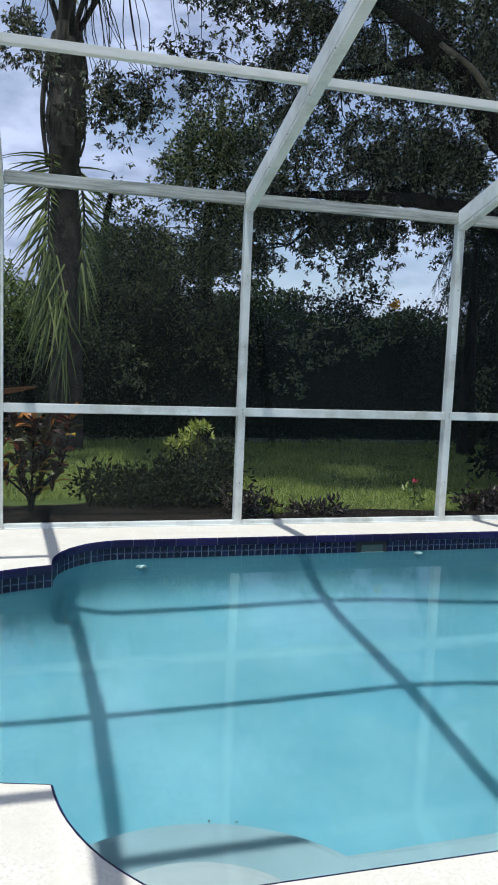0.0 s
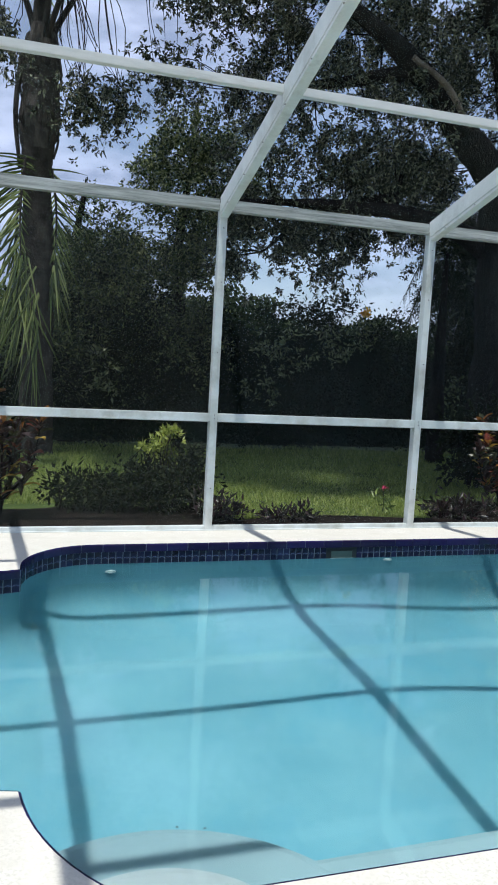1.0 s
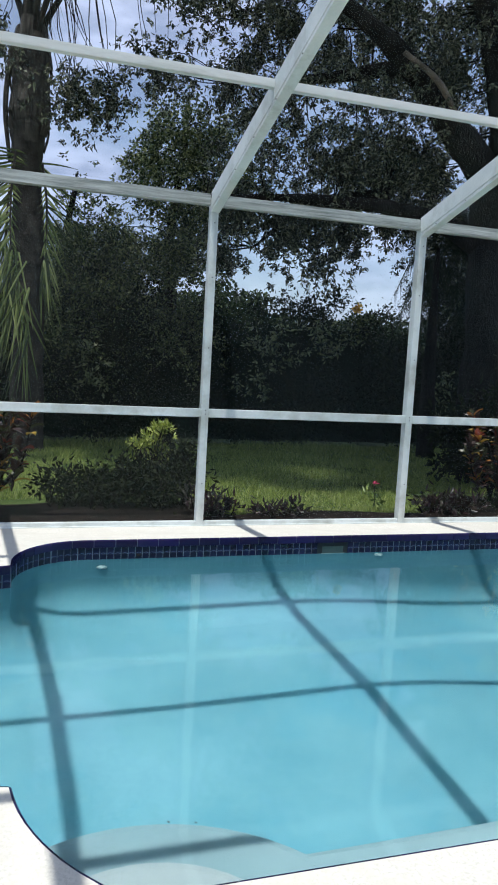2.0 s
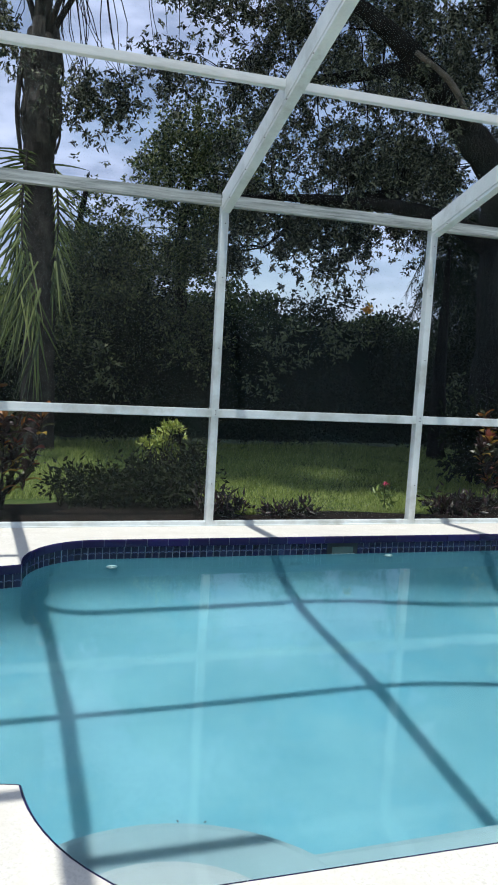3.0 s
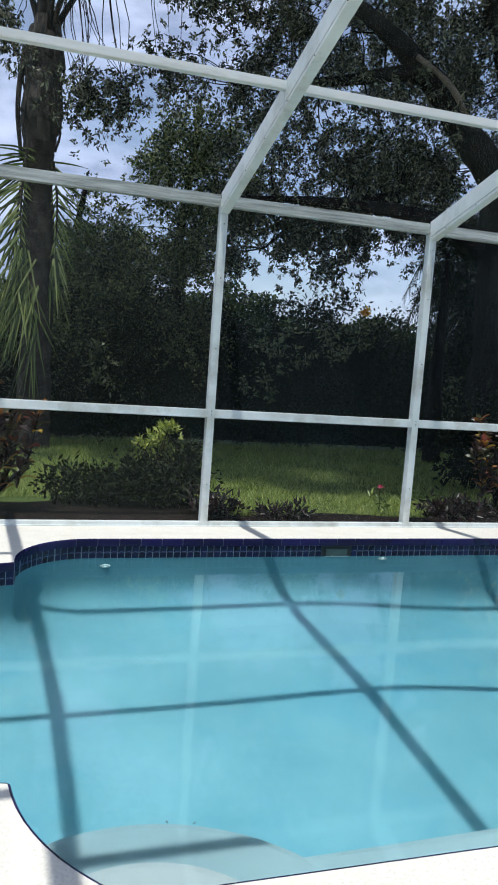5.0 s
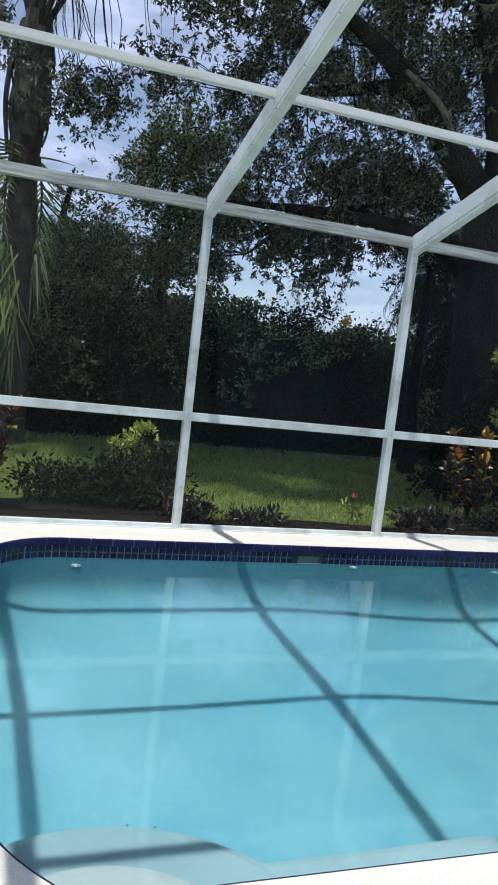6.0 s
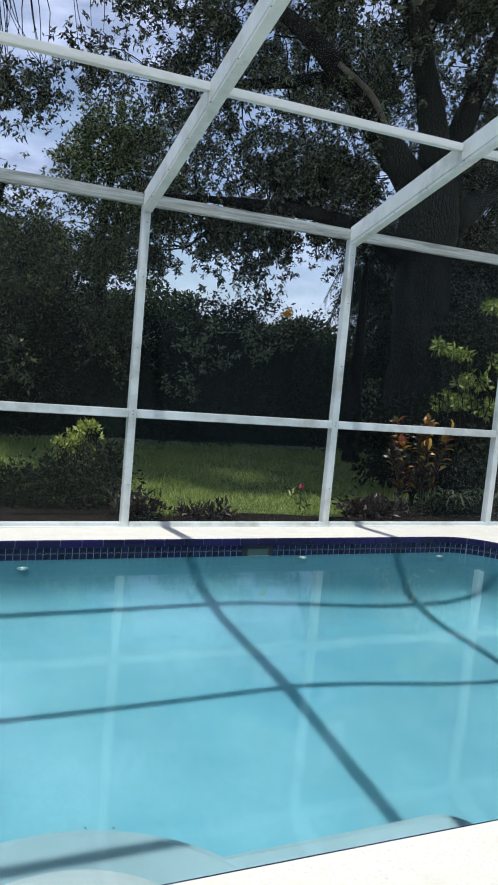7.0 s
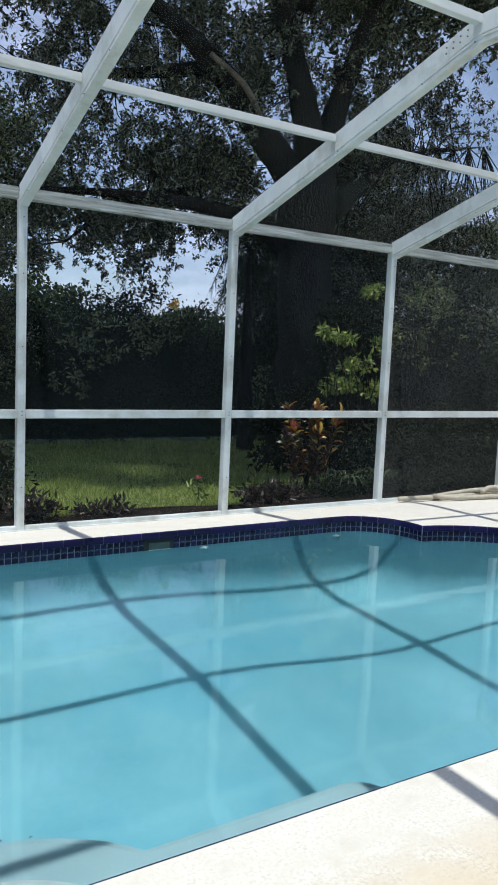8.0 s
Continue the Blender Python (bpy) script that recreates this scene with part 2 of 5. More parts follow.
def tile_material(name, deep, mid, light, arcs):
    """Glossy cobalt glaze; small tiles carry a paler fish-scale arc."""
    m, n, l, b = mat(name)
    tc = n.new("ShaderNodeTexCoord")
    inf = n.new("ShaderNodeObjectInfo")
    r = ramp(n, [(0.0, deep), (0.6, mid), (1.0, light)])
    nz = node(n, "ShaderNodeTexNoise", Scale=45.0, Detail=4.0)
    mx = n.new("ShaderNodeMix")
    mx.data_type = "RGBA"
    mx.inputs["B"].default_value = (0.030, 0.034, 0.10, 1)
    wear = ramp(n, [(0.55, (0, 0, 0)), (0.8, (0.6, 0.6, 0.6))])
    l.new(inf.outputs["Random"], r.inputs["Fac"])
    l.new(tc.outputs["Object"], nz.inputs["Vector"])
    l.new(nz.outputs["Fac"], wear.inputs["Fac"])
    l.new(wear.outputs["Color"], mx.inputs["Factor"])
    l.new(r.outputs["Color"], mx.inputs["A"])
    colour = mx.outputs["Result"]
    if arcs:
        off = node(n, "ShaderNodeVectorMath")
        off.operation = "SUBTRACT"
        off.inputs[1].default_value = (0, 0, -0.047)
        flat = node(n, "ShaderNodeVectorMath")
        flat.operation = "MULTIPLY"
        flat.inputs[1].default_value = (1, 0, 1)
        ln = node(n, "ShaderNodeVectorMath")
        ln.operation = "LENGTH"
        gap = n.new("ShaderNodeMath")
        gap.operation = "COMPARE"
        gap.inputs[1].default_value, gap.inputs[2].default_value = 0.031, 0.0018
        m2 = n.new("ShaderNodeMix")
        m2.data_type = "RGBA"
        m2.inputs["B"].default_value = (0.10, 0.12, 0.22, 1)
        l.new(tc.outputs["Object"], off.inputs[0])
        l.new(off.outputs["Vector"], flat.inputs[0])
        l.new(flat.outputs["Vector"], ln.inputs[0])
        l.new(ln.outputs["Value"], gap.inputs[0])
        l.new(gap.outputs[0], m2.inputs["Factor"])
        l.new(colour, m2.inputs["A"])
        colour = m2.outputs["Result"]
    l.new(colour, b.inputs["Base Color"])
    b.inputs["Roughness"].default_value = 0.22
    b.inputs["Specular IOR Level"].default_value = 0.35
    return m


M_TILE = tile_material("cobalt_tile", (0.008, 0.004, 0.036), (0.010, 0.006, 0.050), (0.015, 0.009, 0.072), False)
M_MOSAIC = tile_material("cobalt_mosaic", (0.004, 0.004, 0.020), (0.006, 0.007, 0.034), (0.010, 0.011, 0.05), True)


def water_material():
    m, n, l, b = mat("clear_pool_water")
    b.inputs["Base Color"].default_value = (0.56, 0.82, 0.90, 1)
    b.inputs["Transmission Weight"].default_value = 1.0
    b.inputs["IOR"].default_value = 1.333
    b.inputs["Roughness"].default_value = 0.045
    b.inputs["Specular IOR Level"].default_value = 0.24
    tc = n.new("ShaderNodeTexCoord")
    w1 = node(n, "ShaderNodeTexNoise", Scale=2.6, Detail=2.0, Roughness=0.4)
    bp = node(n, "ShaderNodeBump", Strength=0.10, Distance=0.02)
    l.new(tc.outputs["Object"], w1.inputs["Vector"])
    l.new(w1.outputs["Fac"], bp.inputs["Height"])
    l.new(bp.outputs["Normal"], b.inputs["Normal"])
    return m


M_WATER = water_material()


def screen_material(name, veil, thread_colour):
    """Fine insect mesh: mostly open, its grey threads catching a little light, with added haze."""
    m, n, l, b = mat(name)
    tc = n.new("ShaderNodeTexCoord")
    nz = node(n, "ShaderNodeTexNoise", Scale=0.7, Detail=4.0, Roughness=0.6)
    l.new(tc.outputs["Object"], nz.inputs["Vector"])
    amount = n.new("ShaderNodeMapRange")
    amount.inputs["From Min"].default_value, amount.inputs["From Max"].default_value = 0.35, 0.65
    amount.inputs["To Min"].default_value, amount.inputs["To Max"].default_value = veil * 0.65, veil * 1.35
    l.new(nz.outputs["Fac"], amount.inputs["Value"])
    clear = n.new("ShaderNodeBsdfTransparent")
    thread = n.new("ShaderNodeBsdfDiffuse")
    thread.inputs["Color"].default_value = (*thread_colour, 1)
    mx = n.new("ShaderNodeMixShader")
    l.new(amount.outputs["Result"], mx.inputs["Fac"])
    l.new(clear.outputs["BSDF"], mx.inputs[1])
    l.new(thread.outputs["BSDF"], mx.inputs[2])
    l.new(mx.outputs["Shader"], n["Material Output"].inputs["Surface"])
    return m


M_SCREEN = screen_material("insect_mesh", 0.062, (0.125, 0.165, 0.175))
# the haze of some bays is painted into these two meshes
M_SCREEN_HALF_HAZY = screen_material("half_hazy_insect_mesh", 0.085, (0.15, 0.175, 0.165))
M_SCREEN_HAZY = screen_material("hazy_insect_mesh", 0.145, (0.155, 0.17, 0.17))


# ---- builders ----
def mesh_ob(name, bm, material, smooth=False):
    me = bpy.data.meshes.new(name)
    bm.to_mesh(me)
    bm.free()
    if material:
        me.materials.append(material)
    if smooth:
        me.polygons.foreach_set("use_smooth", [True] * len(me.polygons))
    return new(name, me)


def part(name, bm, material, parent, label="", smooth=False):
    ob = mesh_ob(name, bm, material, smooth)
    ob.parent = parent
    if label:
        tagged(ob, label)
    return ob


def thing(name, label, category, at=(0, 0, 0), group="", kind=""):
    ob = new(name)
    ob.empty_display_size = 0.1
    ob.location = at
    return tagged(ob, label, category, group, kind)


def add_box(bm, x0, x1, y0, y1, z0, z1, bevel=0.0):
    made = bmesh.ops.create_cube(bm, size=1.0, matrix=Matrix.Translation(((x0 + x1) / 2, (y0 + y1) / 2, (z0 + z1) / 2)) @ Matrix.Diagonal((x1 - x0, y1 - y0, z1 - z0, 1)))
    if bevel:
        edges = {e for v in made["verts"] for e in v.link_edges}
        bmesh.ops.bevel(bm, geom=list(edges), offset=bevel, segments=2, affect="EDGES")
    return bm


def box(x0, x1, y0, y1, z0, z1, bevel=0.0):
    return add_box(bmesh.new(), x0, x1, y0, y1, z0, z1, bevel)


def sweep(bm, path, section):
    """Sweep a closed section (side, up) along a path; caps both ends."""
    rings = []
    for i, p in enumerate(path):
        p = Vector(p)
        a = Vector(path[max(0, i - 1)])
        b = Vector(path[min(len(path) - 1, i + 1)])
        t = (b - a).normalized()
        side = t.cross(Vector((0, 0, 1)))
        side = side.normalized() if side.length > 1e-4 else Vector((1, 0, 0))
        up = side.cross(t).normalized()
        rings.append([bm.verts.new(p + side * u + up * v) for u, v in section])
    k = len(section)
    for r0, r1 in zip(rings, rings[1:]):
        for j in range(k):
            bm.faces.new((r0[j], r0[(j + 1) % k], r1[(j + 1) % k], r1[j]))
    bm.faces.new(rings[0][::-1])
    bm.faces.new(rings[-1])
    bmesh.ops.recalc_face_normals(bm, faces=bm.faces[:])
    return bm


def tube(bm, path, radii, sides=8, wobble=0.0):
    """A round, tapered tube along a path."""
    rings = []
    for i, p in enumerate(path):
        p = Vector(p)
        t = (Vector(path[min(len(path) - 1, i + 1)]) - Vector(path[max(0, i - 1)])).normalized()
        side = t.cross(Vector((0.13, 0.31, 0.94)))
        side = side.normalized() if side.length > 1e-3 else Vector((1, 0, 0))
        up = side.cross(t)
        ring = []
        for j in range(sides):
            a = 2 * math.pi * j / sides
            r = radii[i] * (1 + (wobble * noise.noise(p * 3 + Vector((math.cos(a), math.sin(a), 0)) * 1.7) if wobble else 0))
            ring.append(bm.verts.new(p + side * (r * math.cos(a)) + up * (r * math.sin(a))))
        rings.append(ring)
    for r0, r1 in zip(rings, rings[1:]):
        for j in range(sides):
            bm.faces.new((r0[j], r0[(j + 1) % sides], r1[(j + 1) % sides], r1[j]))
    bm.faces.new(rings[0][::-1])
    bm.faces.new(rings[-1])
    return bm


def smooth_path(points, steps=6):
    """Catmull-Rom through the points; a point may carry a radius as a fourth value."""
    pts = [np.array(p, float) for p in points]
    pts = [2 * pts[0] - pts[1]] + pts + [2 * pts[-1] - pts[-2]]
    out = []
    for i in range(1, len(pts) - 2):
        a, b, c, d = pts[i - 1:i + 3]
        for s in range(steps):
            u = s / steps
            out.append(0.5 * (2 * b + (c - a) * u + (2 * a - 5 * b + 4 * c - d) * u * u + (3 * b - a - 3 * c + d) * u ** 3))
    out.append(pts[-2])
    return out


def limb(points, sides=8, wobble=0.25, steps=5):
    path = smooth_path(points, steps)
    return tube(bmesh.new(), [p[:3] for p in path], [max(0.004, p[3]) for p in path], sides, wobble)


RNG = np.random.default_rng(7)


def unit(v):
    return v / np.maximum(np.linalg.norm(v, axis=1, keepdims=True), 1e-6)


def leaf_mesh(name, pos, length, width, droop=0.3, outward=None, fold=0.25):
    """Many folded leaves in one mesh: each a bent diamond of two faces."""
    n = len(pos)
    d = RNG.normal(size=(n, 3))
    if outward is not None:
        d += outward * 1.6
    d[:, 2] -= droop
    d = unit(d)
    s = unit(np.cross(d, RNG.normal(size=(n, 3))))
    nrm = np.cross(s, d)
    ln = (length * RNG.uniform(0.6, 1.25, n))[:, None]
    wd = (width * RNG.uniform(0.7, 1.2, n))[:, None]
    v = np.empty((n, 4, 3))
    v[:, 0] = pos
    v[:, 1] = pos + d * ln * 0.45 + s * wd * 0.5 + nrm * wd * fold
    v[:, 2] = pos + d * ln
    v[:, 3] = pos + d * ln * 0.45 - s * wd * 0.5 + nrm * wd * fold
    base = (np.arange(n) * 4)[:, None]
    tris = np.concatenate([base + [0, 1, 2], base + [0, 2, 3]], axis=1).reshape(-1)
    me = bpy.data.meshes.new(name)
    me.vertices.add(n * 4)
    me.vertices.foreach_set("co", v.reshape(-1))
    me.loops.add(n * 6)
    me.loops.foreach_set("vertex_index", tris.astype(np.int32))
    me.polygons.add(n * 2)
    me.polygons.foreach_set("loop_start", np.arange(0, n * 6, 3, dtype=np.int32))
    me.update(calc_edges=True)
    return me


def foliage(name, pos, material, parent, length, width, droop=0.3, outward=None, label="", kind=""):
    me = leaf_mesh(name, pos, length, width, droop, outward)
    me.materials.append(material)
    ob = new(name, me)
    ob.parent = parent
    return tagged(ob, label, kind=kind)


def clumps(centre, radii, count, per, spread, hang=0.0):
    """Leaf points: clusters scattered through an ellipsoid; hang draws each cluster out downwards."""
    c = unit(RNG.normal(size=(count, 3))) * RNG.uniform(0.15, 1.0, (count, 1)) ** 0.5 * np.array(radii) + np.array(centre)
    size = RNG.uniform(0.5, 1.3, count)
    off = RNG.normal(size=(count, per, 3)) * spread * size[:, None, None]
    if hang:
        off[:, :, 2] -= np.abs(RNG.normal(size=(count, per))) * hang * size[:, None]
    return (c[:, None] + off).reshape(-1, 3), c


def sprays(centre, radii, count, per, length=0.55, lateral=0.055, fall=0.6):
    """Leaf points along drooping branchlets, scattered through an ellipsoid; also the branchlets' ends."""
    c = unit(RNG.normal(size=(count, 3))) * RNG.uniform(0.1, 1.0, (count, 1)) ** 0.5 * np.array(radii) + np.array(centre)
    d = RNG.normal(size=(count, 3))
    d[:, 2] = -np.abs(d[:, 2]) * fall
    d = unit(d) * length * RNG.uniform(0.6, 1.3, (count, 1))
    knots = max(5, per // 11)
    u = RNG.uniform(0.05, 1, (count, knots, 1))
    q = c[:, None] + d[:, None] * u - np.array([0, 0, 0.22 * length]) * u * u
    fork = RNG.integers(0, 5, (count, knots))
    side = RNG.normal(size=(count, 5, 3)) * 0.42 * length
    q += np.take_along_axis(side, fork[..., None].repeat(3, 2), 1) * u * 0.9
    q += RNG.normal(size=q.shape) * lateral
    pick = RNG.integers(0, knots, (count, per))
    p = np.take_along_axis(q, pick[..., None].repeat(3, 2), 1)
    p = p + RNG.normal(size=p.shape) * lateral * 0.42
    return p.reshape(-1, 3), c


def twigs(centres, root, parent, material, name="branch", thick=0.012):
    """Thin branches from a limb's point towards the clusters, joined as one mesh."""
    bm = bmesh.new()
    for c in centres:
        c = np.array(c)
        r0 = root[np.argmin([np.linalg.norm(c - np.array(r)) for r in root])]
        r0 = np.array(r0)
        mid = (r0 + c) / 2 + RNG.normal(size=3) * 0.12 * np.linalg.norm(c - r0)
        path = smooth_path([r0, mid, c], 3)
        tube(bm, path, np.linspace(thick, 0.003, len(path)), 5)
    ob = part(name, bm, material, parent)
    return tagged(ob, kind="stuff")


# ---- ground and pool ----
POOL_FAR, POOL_NEAR, POOL_MID = 5.13, 1.43, 3.27
NOTCH_L, NOTCH_R, NOTCH_H, CORNER = -0.282, 4.53, 1.26, 0.53
WATER = -0.142


def arc(cx, cy, r, a0, a1, n):
    return [(cx + r * math.cos(radians(a0 + (a1 - a0) * i / n)), cy + r * math.sin(radians(a0 + (a1 - a0) * i / n))) for i in range(n + 1)]


def pool_outline():
    """Counter-clockwise outline of a rectangle with rounded corners and a bowed bay at either end."""
    r = CORNER
    # the near corners: a wide sweep that tightens into the straight edge
    wide, tight = (0.886, 2.107, 0.891), (0.3895, POOL_NEAR + 0.2117, 0.2117)
    pts = arc(NOTCH_L + wide[0], wide[1], wide[2], 186.25, 222, 8) + arc(NOTCH_L + tight[0], tight[1], tight[2], 226, 270, 5)
    pts += arc(NOTCH_R - tight[0], tight[1], tight[2], 270, 314, 5) + arc(NOTCH_R - wide[0], wide[1], wide[2], 318, 353.75, 8)
    a = math.degrees(math.asin(NOTCH_H / 1.28))
    cx = NOTCH_R - 1.28 * math.cos(radians(a))
    pts += arc(cx, POOL_MID, 1.28, -a, a, 24)
    pts += arc(NOTCH_R - r, POOL_FAR - r, r, 0, 90, 10)
    pts += arc(NOTCH_L + r, POOL_FAR - r, r, 90, 180, 10)
    cx = NOTCH_L + 1.28 * math.cos(radians(a))
    pts += arc(cx, POOL_MID, 1.28, 180 - a, 180 + a, 24)
    return pts


OUTLINE = pool_outline()


def dense(pts, gap=0.12):
    """The outline with more points on its straight runs."""
    out = []
    for a, b in zip(pts, pts[1:] + pts[:1]):
        n = max(1, int(math.dist(a, b) / gap))
        out += [(a[0] + (b[0] - a[0]) * k / n, a[1] + (b[1] - a[1]) * k / n) for k in range(n)]
    return out


SHELL = dense(OUTLINE)


def inset(pts, d):
    """The outline moved inwards (to the water) by d."""
    out, n = [], len(pts)
    for i in range(n):
        p, a, b = Vector(pts[i]), Vector(pts[i - 1]), Vector(pts[(i + 1) % n])
        n1 = (p - a).normalized() if (p - a).length > 1e-6 else Vector((0, 0))
        n2 = (b - p).normalized() if (b - p).length > 1e-6 else Vector((0, 0))
        m = Vector((-(n1.y + n2.y), n1.x + n2.x))
        m = m.normalized()
        k = max(0.5, m.dot(Vector((-n1.y, n1.x)))) if d < 0.03 else 1.0
        out.append(p + m * (d / k))
    return out


def depth(x):
    """Depth of the pool floor under the deck."""
    u = min(1, max(0, (x - 1.7) / 2.2))
    return 1.18 + 0.55 * u * u * (3 - 2 * u)


def filled(loops, z):
    bm = bmesh.new()
    for pts in loops:
        vs = [bm.verts.new((p[0], p[1], z)) for p in pts]
        for i in range(len(vs)):
            bm.edges.new((vs[i - 1], vs[i]))
    bmesh.ops.triangle_fill(bm, edges=bm.edges[:], use_beauty=True)
    bmesh.ops.recalc_face_normals(bm, faces=bm.faces[:])
    if bm.faces and sum(f.normal.z for f in bm.faces) < 0:
        bmesh.ops.reverse_faces(bm, faces=bm.faces[:])
    return bm


DECK_X0, DECK_X1, DECK_Y0, DECK_Y1 = -4.6, 9.0, -3.4, 5.80
rim = [(p.x, p.y) for p in inset(OUTLINE, -0.001)]
deck_bm = filled([[(DECK_X0, DECK_Y0), (DECK_X1, DECK_Y0), (DECK_X1, DECK_Y1), (DECK_X0, DECK_Y1)], rim], 0.0)
for v in deck_bm.verts:
    if v.co.y > DECK_Y1 - 0.01:
        v.co.z = -0.045          # fall of the deck towards the garden
low = bmesh.ops.extrude_face_region(deck_bm, geom=deck_bm.faces[:])
bmesh.ops.translate(deck_bm, verts=[v for v in low["geom"] if isinstance(v, bmesh.types.BMVert)], vec=(0, 0, -0.12))
bmesh.ops.recalc_face_normals(deck_bm, faces=deck_bm.faces[:])
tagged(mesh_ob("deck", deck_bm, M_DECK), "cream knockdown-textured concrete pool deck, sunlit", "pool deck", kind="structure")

# garden ground: one sheet to the horizon, with a hole under the deck and the pool
ground_bm = filled([[(-600, -600), (600, -600), (600, 900), (-600, 900)],
                    [(DECK_X0 + 0.1, DECK_Y0 + 0.1), (DECK_X1 - 0.1, DECK_Y0 + 0.1), (DECK_X1 - 0.1, DECK_Y1 - 0.08), (DECK_X0 + 0.1, DECK_Y1 - 0.08)]], -0.055)
tagged(mesh_ob("ground", ground_bm, M_GROUND), "dark green shaded lawn ground behind the enclosure", "lawn", kind="structure")

# pool shell: walls, rounded foot, sloping floor
shell = thing("pool_shell", "pale blue plastered swimming pool with bowed ends", "swimming pool", (2.1, POOL_MID, 0), kind="structure")
bm = bmesh.new()
cove = 0.50
levels = [(0.0, -0.02, 0), (0.0, -0.30, 0), (0.0, None, 0)]
rings = []
for d_in, z, _ in levels:
    rings.append([(p[0], p[1], z if z is not None else -(depth(p[0]) - cove)) for p in SHELL])
for k in range(1, 7):
    a = radians(90 * k / 6)
    ring = inset(SHELL, cove * (1 - math.cos(a)))
    rings.append([(p.x, p.y, -(depth(p.x) - cove + cove * math.sin(a))) for p in ring])
vr = [[bm.verts.new((x - 2.1, y - POOL_MID, z)) for x, y, z in ring] for ring in rings]
for r0, r1 in zip(vr, vr[1:]):
    for i in range(len(r0)):
        q = (r0[i - 1], r0[i], r1[i], r1[i - 1])
        if len({(round(v.co.x, 5), round(v.co.y, 5), round(v.co.z, 5)) for v in q}) == 4:
            bm.faces.new(q)
part("wall", bm, M_PLASTER, shell, smooth=True)
bm = bmesh.new()
nx, ny = 60, 6
grid = [[bm.verts.new((-1.6 + 7.4 * i / nx - 2.1, 1.3 + 4.0 * j / ny - POOL_MID, -depth(-1.6 + 7.4 * i / nx) - 0.0006)) for j in range(ny + 1)] for i in range(nx + 1)]
for i in range(nx):
    for j in range(ny):
        bm.faces.new((grid[i][j], grid[i + 1][j], grid[i + 1][j + 1], grid[i][j + 1]))
part("floor", bm, M_PLASTER, shell, smooth=True)


def underwater_block(name, pts, top, label, material=None):
    """A step or a bench: a plan extruded down, with a rounded nose."""
    bm = bmesh.new()
    rings = []
    for d_in, z in ((0.05, top), (0.02, top - 0.008), (0.004, top - 0.03), (0.0, top - 0.06), (0.0, -1.35)):
        rings.append([bm.verts.new((p.x - 2.1, p.y - POOL_MID, z)) for p in inset(pts, d_in)])
    for r0, r1 in zip(rings, rings[1:]):
        for i in range(len(r0)):
            bm.faces.new((r0[i - 1], r0[i], r1[i], r1[i - 1]))
    bm.faces.new(rings[0])
    bmesh.ops.recalc_face_normals(bm, faces=bm.faces[:])
    return part(name, bm, material or M_STEP, shell, label, smooth=False)


underwater_block("step", [(-0.7, 1.1), (0.56, 1.1)] + arc(0.10, 1.44, 0.46, 0, 150, 18) + [(-0.7, 1.68)], -0.30, "pale plaster top step under shallow water", M_STEP_TOP)
underwater_block("step", [(-0.9, 1.0), (0.90, 1.0)] + arc(0.12, 1.43, 0.78, 0, 150, 24) + [(-0.9, 1.82)], -0.45, "pale plaster second step under the water")
underwater_block("bench", [(0.3, 1.1), (1.75, 1.1)] + arc(1.58, 1.76, 0.17, 0, 90, 8) + [(0.3, 1.93)], -0.454, "pale plaster bench under the water along the wall")

water_bm = filled([[(p.x, p.y) for p in inset(OUTLINE, 0.001)]], WATER)
water = mesh_ob("water", water_bm, M_WATER, True)
water.visible_shadow = False
tagged(water, "calm clear turquoise pool water with faint reflections", "water", kind="structure")

# ---- screen enclosure ----
POSTS = [-4.47, -2.57, -0.685, 1.23, 3.13, 5.03, 6.93, 8.83]
WALL_Y = 5.70
EAVE = 2.675
SLOPE_END, ROOF = 2.94, 3.47
PURLINS = [(4.27, 3.095), (2.94, ROOF), (1.42, ROOF), (-0.10, ROOF), (-1.65, ROOF)]
cage = thing("pool_enclosure", "white aluminium pool enclosure frame on the concrete deck", "pool enclosure", kind="structure")


def post_section(w, d):
    """Hollow post outline with a screen groove down the front."""
    g = 0.004
    return [(-w / 2, -d / 2), (w / 2, -d / 2), (w / 2, d / 2), (w * 0.28, d / 2), (w * 0.28, d / 2 - g), (w * 0.17, d / 2 - g), (w * 0.17, d / 2), (-w / 2, d / 2)]


screw_bm = bmesh.new()
bmesh.ops.create_cone(screw_bm, cap_ends=True, segments=8, radius1=0.0055, radius2=0.004, depth=0.006)
SCREW = bpy.data.meshes.new("screw")
screw_bm.to_mesh(SCREW)
screw_bm.free()
SCREW.materials.append(M_SCREW)


def screw(parent, x, y, z, rx=90, rz=0):
    s = new("screw", SCREW)
    s.parent = parent
    s.matrix_basis = pose(x, y, z, rx, 0, rz)
    return s


